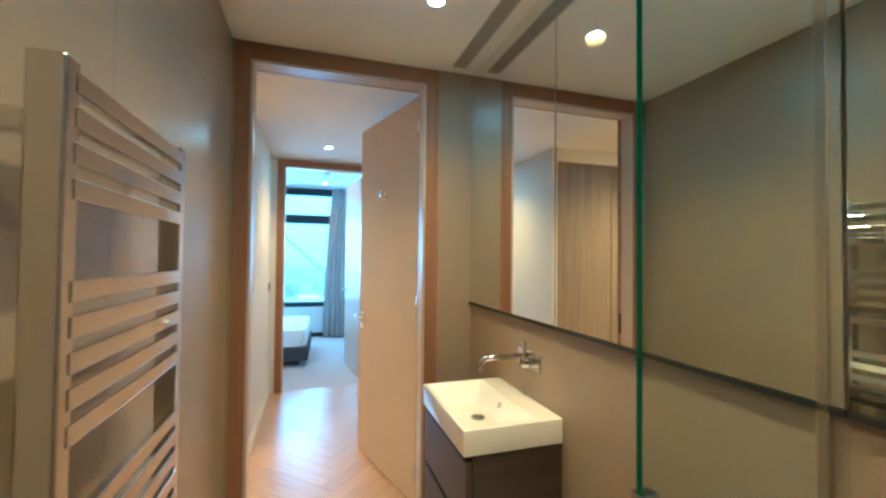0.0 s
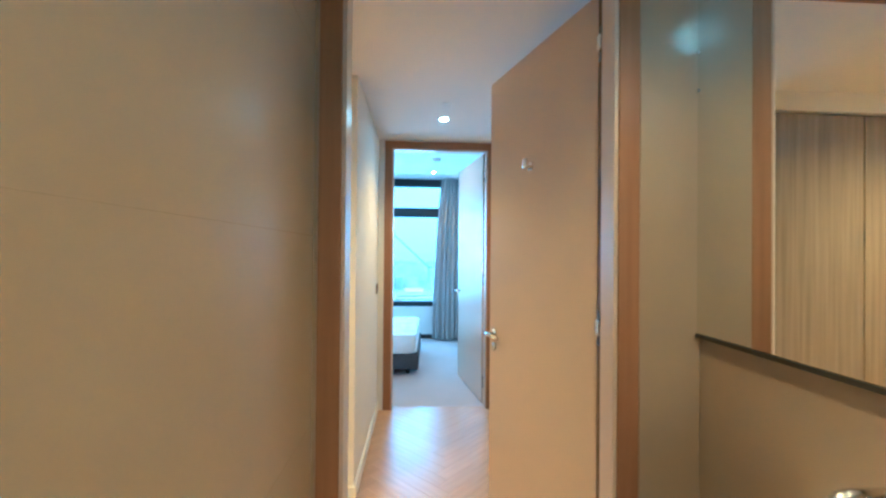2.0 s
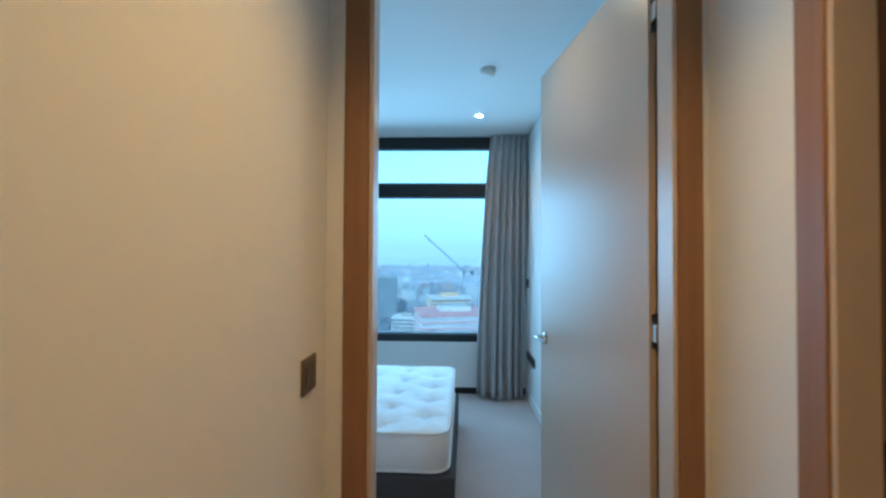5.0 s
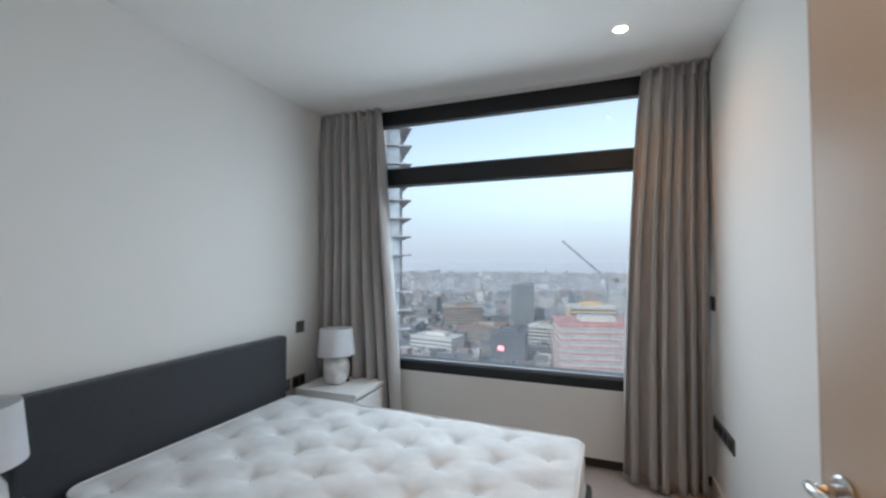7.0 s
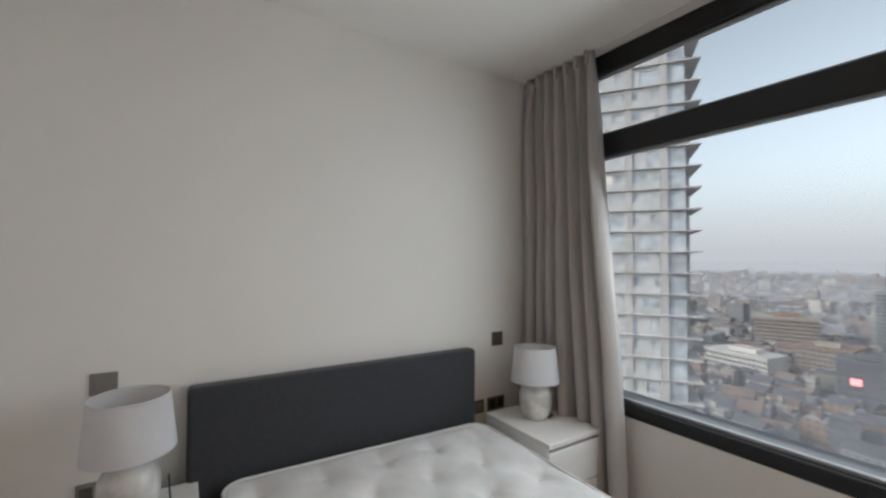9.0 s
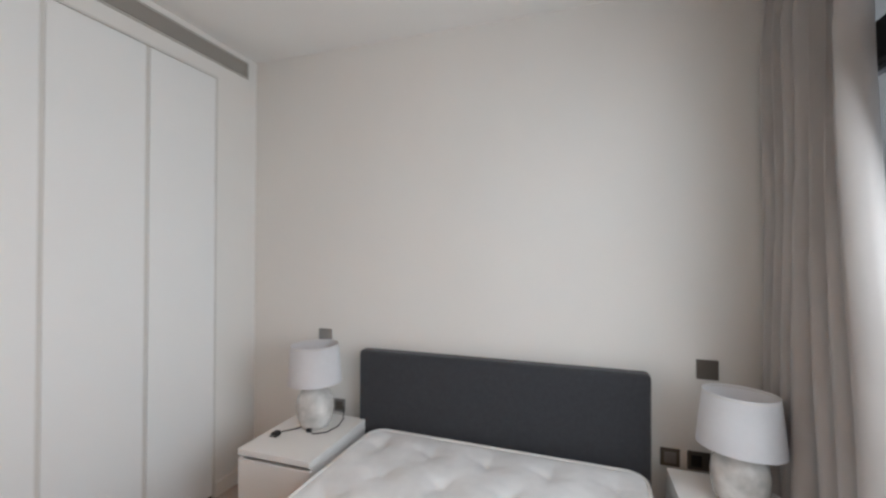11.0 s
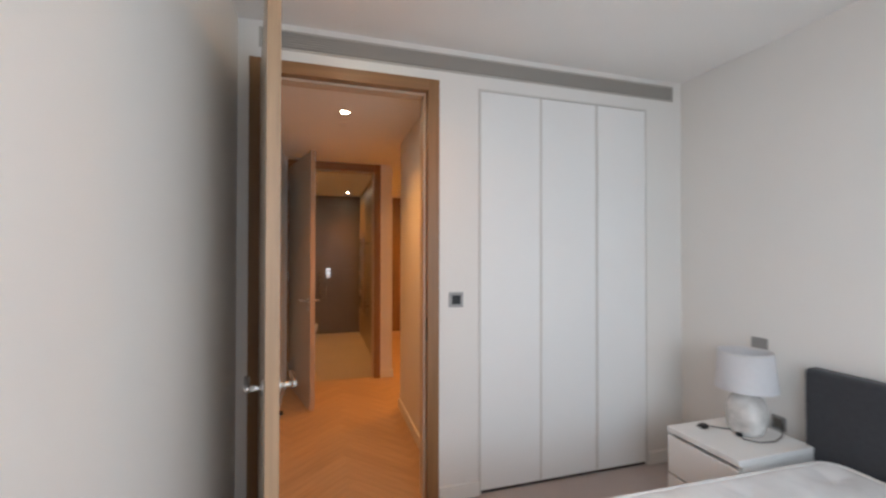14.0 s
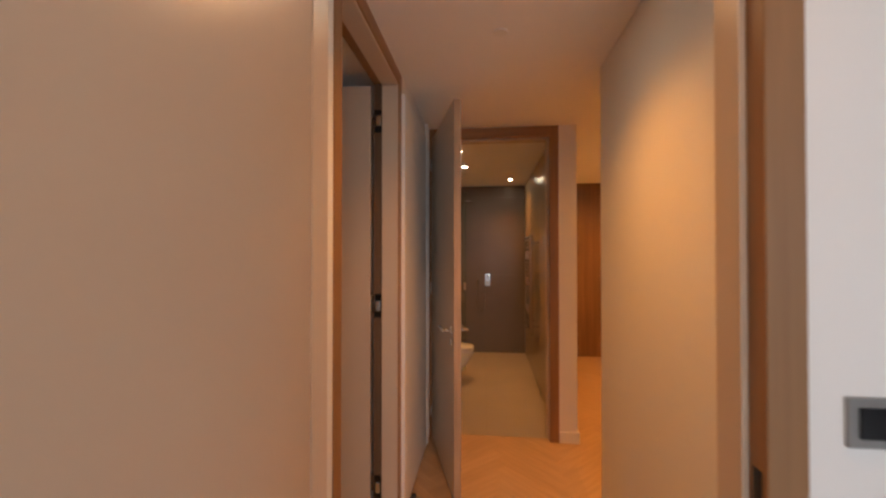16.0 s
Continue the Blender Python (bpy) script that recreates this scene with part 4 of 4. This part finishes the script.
part("face", solid(-2.6, 2.6, -0.3, 0.3, -2, 2, 0.2), M_SIGN, sg)
building("white_depot_building", -146, 378, 46, 26, 19, -10, M_WHITE, M_WHITE, "long low white depot building")
building("brick_mill_building", -165, 520, 50, 30, 34, 20, M_BRICKS[0], M_BRICKS[1], "tall brick mill block")
building("grey_slab_building", -92, 560, 30, 24, 62, 8, M_BRICKS[2], M_BRICKS[2], "grey concrete slab block")
building("stone_corner_building", -50, 440, 26, 26, 26, -6, M_BRICKS[1], M_WHITE, "pale stone corner building")
building("terrace_building", -112, 440, 34, 26, 22, 0, M_BRICKS[1], M_BRICKS[0], "stone and brick terrace building")
building("blue_glass_building", 42, 350, 20, 24, 40, -8, M_PANE, M_BRICKS[3], "dark blue glass block")

# crane over the building site
crane = thing("tower_crane", (14, 520, GZ), "grey luffing tower crane over the building site", "crane")
M_CRANE = mat("grey_crane_paint", (0.32, 0.35, 0.37), 0.6)


def lattice(a, b, w, n):
    bm = bmesh.new()
    a, b = Vector(a), Vector(b)
    d = (b - a).normalized()
    s = d.cross(Vector((0, 1, 0))).normalized() * w
    o = Vector((0, 1, 0)) * w
    for c in (s + o, s - o, -s + o, -s - o):
        join(bm, tube([a + c, b + c], 0.28, 4))
    for k in range(n):
        p, q = a.lerp(b, k / n), a.lerp(b, (k + 1) / n)
        join(bm, tube([p + s + o, q - s + o], 0.2, 4))
        join(bm, tube([p - s - o, q + s - o], 0.2, 4))
    return bm


part("mast", lattice((0, 0, 0), (0, 0, 72), 1.1, 24), M_CRANE, crane)
part("jib", lattice((0, 0, 72), (-50, -8, 118), 0.9, 24), M_CRANE, crane)
part("counter_jib", lattice((0, 0, 72), (12, 2, 73), 1.0, 4), M_CRANE, crane)
part("counterweight", solid(9, 13, 0, 4, 68, 72), M_BRICKS[3], crane)

# tower under construction beside the flat
tower = thing("residential_tower", (-50.5, 50.4, GZ), "pale concrete residential tower with glazed balcony floors", "building", turn=35)
M_TOWER = mat("pale_tower_concrete", (0.66, 0.62, 0.60), 0.8, var=0.12, scale=0.3)
M_TGLASS = mat("tower_blue_glass", (0.64, 0.66, 0.70), 0.2, var=0.3, scale=0.5)
M_TPANEL = mat("tower_white_panel", (0.74, 0.72, 0.71), 0.6, var=0.12, scale=0.4)
M_TLIT = glow("lit_window", (1.0, 0.78, 0.5), 0.12)
part("core", solid(-24, 23, 0.55, 26, 0, 190), M_TGLASS, tower)
for k in range(58):
    z = 3.2 * (k + 1)
    part("slab", solid(-26, 25.0, -0.1, 27, z - 0.11, z + 0.11), M_TOWER, tower)
for i in range(10):
    x = -24 + i * 4.9
    part("column", solid(x - 0.5, x + 0.5, 0.12, 0.6, 0, 186), M_TOWER, tower)
for k in range(3):
    y = 6 + k * 8
    part("column", solid(23.2, 24.2, y - 0.5, y + 0.5, 0, 186), M_TOWER, tower)
rail, fills, lit = bmesh.new(), bmesh.new(), bmesh.new()
trng = random.Random(5)
for k in range(58):
    z = 3.2 * (k + 1)
    for i in range(9):
        x = -24 + i * 4.9
        if (i * 7 + k * 3) % 4:
            solid(x + 0.6, x + 4.3, 0.02, 0.10, z + 0.11, z + 1.15, bm=rail)
        w = trng.choice((0.9, 1.3, 1.8))
        o = trng.uniform(0.6, 4.2 - w)
        solid(x + o, x + o + w, 0.42, 0.6, z + 0.11, z + 3.05, bm=fills)
        solid(x + 0.5, x + 4.4, 0.40, 0.6, z + 2.55, z + 3.05, bm=fills)
        if trng.random() < 0.05:
            solid(x + 1.0, x + 2.6, 0.38, 0.6, z + 0.9, z + 2.4, bm=lit)
    for j in range(6):
        y = 2.2 + j * 4.0
        solid(23.0, 23.15, y, y + trng.choice((1.2, 2.0)), z + 0.11, z + 3.05, bm=fills)
tagged(part("balustrades", rail, M_TPANEL, tower), kind="stuff")
tagged(part("facade_panels", fills, M_TPANEL, tower), kind="stuff")
tagged(part("lit_windows", lit, M_TLIT, tower), kind="stuff")

# mid and far city
rng = random.Random(11)
groups = [bmesh.new() for _ in range(4)]
roofs = [bmesh.new() for _ in range(3)]
M_ROOFS = [mat("city_slate_roof", (0.13, 0.13, 0.145), 0.8, var=0.3, scale=0.05), mat("city_felt_roof", (0.40, 0.39, 0.39), 0.85, var=0.25, scale=0.05),
           mat("city_clay_roof", (0.24, 0.17, 0.14), 0.85, var=0.25, scale=0.05)]


def block(bm, x, y, w, d, h, a, z0=GZ):
    c, s = math.cos(a), math.sin(a)
    vs = []
    for z in (z0, z0 + h):
        for px, py in ((-w, -d), (w, -d), (w, d), (-w, d)):
            vs.append(bm.verts.new((x + c * px - s * py, y + s * px + c * py, z)))
    for f in ((4, 5, 6, 7), (0, 1, 5, 4), (1, 2, 6, 5), (2, 3, 7, 6), (3, 0, 4, 7)):
        bm.faces.new([vs[i] for i in f])


def gable(bm, x, y, w, d, z, rise, a):
    """A pitched roof with its ridge along the longer side."""
    c, s = math.cos(a), math.sin(a)
    pts = [(-w, -d, 0), (w, -d, 0), (w, d, 0), (-w, d, 0), (-w, 0, rise), (w, 0, rise)]
    vs = [bm.verts.new((x + c * px - s * py, y + s * px + c * py, z + pz)) for px, py, pz in pts]
    for f in ((0, 1, 5, 4), (2, 3, 4, 5), (1, 2, 5), (3, 0, 4)):
        bm.faces.new([vs[i] for i in f])


def house(x, y, w, d, h, a):
    """One distant block: walls, then a pitched roof, or a parapet and plant on a flat one."""
    block(groups[rng.randrange(4)], x, y, w, d, h, a)
    top = GZ + h
    if h < 17 and rng.random() < 0.6:
        gable(roofs[rng.choice((0, 0, 2))], x, y, w + 0.4, d + 0.4, top, d * rng.uniform(0.5, 0.8), a)
        return
    block(roofs[rng.choice((0, 1, 1))], x, y, w - 0.5, d - 0.5, 0.5, a, top)
    for _ in range(rng.randrange(1, 4)):
        px, py = rng.uniform(-0.5, 0.5) * w, rng.uniform(-0.5, 0.5) * d
        block(groups[rng.randrange(4)], x + px, y + py, w * rng.uniform(0.1, 0.3), d * rng.uniform(0.15, 0.35), rng.uniform(1.5, 4.5), a, top)


for _ in range(6800):
    y = 330 + 2900 * rng.random() ** 1.5
    x = rng.uniform(-1.05, 0.35) * y
    if -200 < x < 70 and y < 610:
        continue
    tall = rng.random()
    h = rng.uniform(7, 19) if tall < 0.93 else rng.uniform(20, 42)
    a = 0.25 * noise.noise((x * 0.004, y * 0.004, 0)) + rng.choice((0, math.pi / 2)) + rng.uniform(-0.06, 0.06)
    house(x, y, rng.uniform(5, 15), rng.uniform(4, 9), h, a)
TAKEN = ((-38, 56, 300, 450), (-92, -52, 345, 385), (-176, -116, 355, 400), (-130, -30, 420, 462))
for _ in range(640):
    x, y = rng.uniform(-200, 70), rng.uniform(235, 610)
    if any(x0 < x < x1 and y0 < y < y1 for x0, x1, y0, y1 in TAKEN):
        continue
    house(x, y, rng.uniform(3, 8), rng.uniform(3, 6), rng.uniform(5, 13), rng.uniform(-0.3, 0.3))
for bm, m in list(zip(groups, M_FAR)) + list(zip(roofs, M_ROOFS)):
    ob = new("city_blocks", mesh_of("city_blocks", bm, m))
    tagged(ob, "crowded roofs and blocks of the distant city", "city", kind="stuff")

# bare winter trees between the blocks
M_TREES = mat("city_tree_crown", (0.085, 0.075, 0.055), 0.95, var=0.3, scale=0.2)
trees = bmesh.new()
for _ in range(1500):
    y = 460 + 1400 * rng.random() ** 1.5
    x = rng.uniform(-1.0, 0.3) * y
    r, h = rng.uniform(2.5, 5.5), rng.uniform(7, 13)
    rings = []
    for z, k in ((h * 0.3, 0.35), (h * 0.5, 0.95), (h * 0.75, 0.8), (h, 0.25)):
        rings.append([trees.verts.new((x + r * k * rng.uniform(0.7, 1.25) * math.cos(q), y + r * k * rng.uniform(0.7, 1.25) * math.sin(q), GZ + z + rng.uniform(-0.8, 0.8)))
                      for q in (2 * math.pi * i / 6 for i in range(6))])
    for p, q in zip(rings, rings[1:]):
        for i in range(6):
            trees.faces.new((p[i], p[(i + 1) % 6], q[(i + 1) % 6], q[i]))
    trees.faces.new(rings[-1])
tagged(new("city_trees", mesh_of("city_trees", trees, M_TREES)), "bare brown trees scattered between distant city blocks", "tree", kind="stuff")


# evening haze, imitated by glowing see-through sheets in layers behind one another
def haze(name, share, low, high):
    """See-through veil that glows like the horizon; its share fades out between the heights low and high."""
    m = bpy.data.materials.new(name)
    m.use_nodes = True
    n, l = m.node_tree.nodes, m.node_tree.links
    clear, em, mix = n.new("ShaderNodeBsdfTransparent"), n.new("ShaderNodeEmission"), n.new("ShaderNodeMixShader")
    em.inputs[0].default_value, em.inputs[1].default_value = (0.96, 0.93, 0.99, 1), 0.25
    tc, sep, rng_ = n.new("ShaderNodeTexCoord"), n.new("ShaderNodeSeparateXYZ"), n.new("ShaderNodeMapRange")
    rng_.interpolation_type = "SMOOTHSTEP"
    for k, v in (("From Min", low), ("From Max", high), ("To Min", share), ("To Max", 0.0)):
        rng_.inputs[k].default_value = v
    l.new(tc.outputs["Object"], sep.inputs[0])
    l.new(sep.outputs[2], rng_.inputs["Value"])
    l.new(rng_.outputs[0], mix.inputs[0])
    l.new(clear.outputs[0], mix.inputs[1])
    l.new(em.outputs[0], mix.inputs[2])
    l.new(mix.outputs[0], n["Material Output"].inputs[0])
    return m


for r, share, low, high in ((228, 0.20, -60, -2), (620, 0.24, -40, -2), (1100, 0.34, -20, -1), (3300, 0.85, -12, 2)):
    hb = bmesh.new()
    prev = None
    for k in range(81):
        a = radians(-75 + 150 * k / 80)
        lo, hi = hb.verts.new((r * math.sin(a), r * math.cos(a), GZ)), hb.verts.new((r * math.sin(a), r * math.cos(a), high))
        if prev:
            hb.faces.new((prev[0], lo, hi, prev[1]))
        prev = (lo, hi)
    structure("backdrop", hb, haze("haze_glow_sheet", share, low, high), "thin lavender glowing sheet that imitates evening haze over the distant city", "backdrop")


# ---- tiles and planks ----
def tile_grid(parent, axis, at, us, vs, material, face):
    """Tiles in the plane axis = at; us and vs are the joints; face: which way they look."""
    for u0, u1 in zip(us, us[1:]):
        for v0, v1 in zip(vs, vs[1:]):
            g = 0.0006
            if axis == "x":
                a, b = sorted((at, at - face * 0.008))
                b_ = solid(a, b, u0 + g, u1 - g, v0 + g, v1 - g)
            elif axis == "y":
                a, b = sorted((at, at - face * 0.008))
                b_ = solid(u0 + g, u1 - g, a, b, v0 + g, v1 - g)
            else:
                b_ = solid(u0 + g, u1 - g, v0 + g, v1 - g, at - 0.006, at)
            part("tile", b_, material, parent)


ROWS = (0.0, 0.356, 0.956, 1.556, 2.156, CH)
tile_grid(WALL_BW, "x", BW, (BF, -5.15, -3.95, BS - 0.004), ROWS, M_TILE, 1)
tile_grid(WALL_BE, "x", BE, (BF, -4.49, -3.90, BS - 0.004), (0.0, 0.60, MIRZ - 0.008), M_TILE, -1)
tile_grid(WALL_BF, "y", BF, (BW, 0.06, BE), (0.0, 1.2, 2.4, CH), M_TILE_DARK, 1)
tile_grid(FLOOR_B, "z", 0.0, (BW, 0.055, BE), (BF, -4.85, -4.25, -3.65, -3.05, -2.645), M_FLOORT, 1)

PW, PL = 0.105, 0.63
plank_mesh = mesh_of("plank", solid(0.0006, PL - 0.0004, 0.0004, PW - 0.0004, -0.008, 0.0, 0.0005), M_PLANK)


def herringbone(x0, x1, y0, y1, ox, oy):
    turn = Matrix.Rotation(radians(45), 4, "Z")
    base = Matrix.Translation((ox, oy, 0)) @ turn
    for j in range(-8, 9):
        for k in range(-60, 61):
            for upright in (False, True):
                u, v = k * PW + j * PL, k * PW - j * PL
                if upright:
                    m = base @ Matrix.Translation((u + PW, v + PW, 0)) @ Matrix.Rotation(radians(90), 4, "Z")
                else:
                    m = base @ Matrix.Translation((u, v, 0))
                cs = [m @ Vector(c) for c in ((0, 0, 0), (PL, 0, 0), (PL, PW, 0), (0, PW, 0))]
                xs, ys = [c.x for c in cs], [c.y for c in cs]
                if max(xs) <= x0 + 0.01 or min(xs) >= x1 - 0.01 or max(ys) <= y0 + 0.01 or min(ys) >= y1 - 0.01:
                    continue
                if min(xs) >= x0 and max(xs) <= x1 and min(ys) >= y0 and max(ys) <= y1:
                    ob = new("plank", plank_mesh)
                else:
                    b = bmesh.new()
                    b.from_mesh(plank_mesh)
                    inv = m.inverted()
                    for p, n in (((x0, 0, 0), (-1, 0, 0)), ((x1, 0, 0), (1, 0, 0)), ((0, y0, 0), (0, -1, 0)), ((0, y1, 0), (0, 1, 0))):
                        geo = b.verts[:] + b.edges[:] + b.faces[:]
                        if geo:
                            bmesh.ops.bisect_plane(b, geom=geo, plane_co=inv @ Vector(p), plane_no=inv.to_3x3() @ Vector(n), clear_outer=True)
                    if len(b.faces) < 3:
                        b.free()
                        continue
                    me = bpy.data.meshes.new("plank")
                    b.to_mesh(me)
                    b.free()
                    me.materials.append(M_PLANK)
                    ob = new("plank", me)
                ob.parent = FLOOR_H
                ob.matrix_basis = m


herringbone(HW, HE + 0.07, -2.645, -0.07, 0.0, -1.2)
herringbone(EW, HW, EF, YC, 0.0, -1.2)
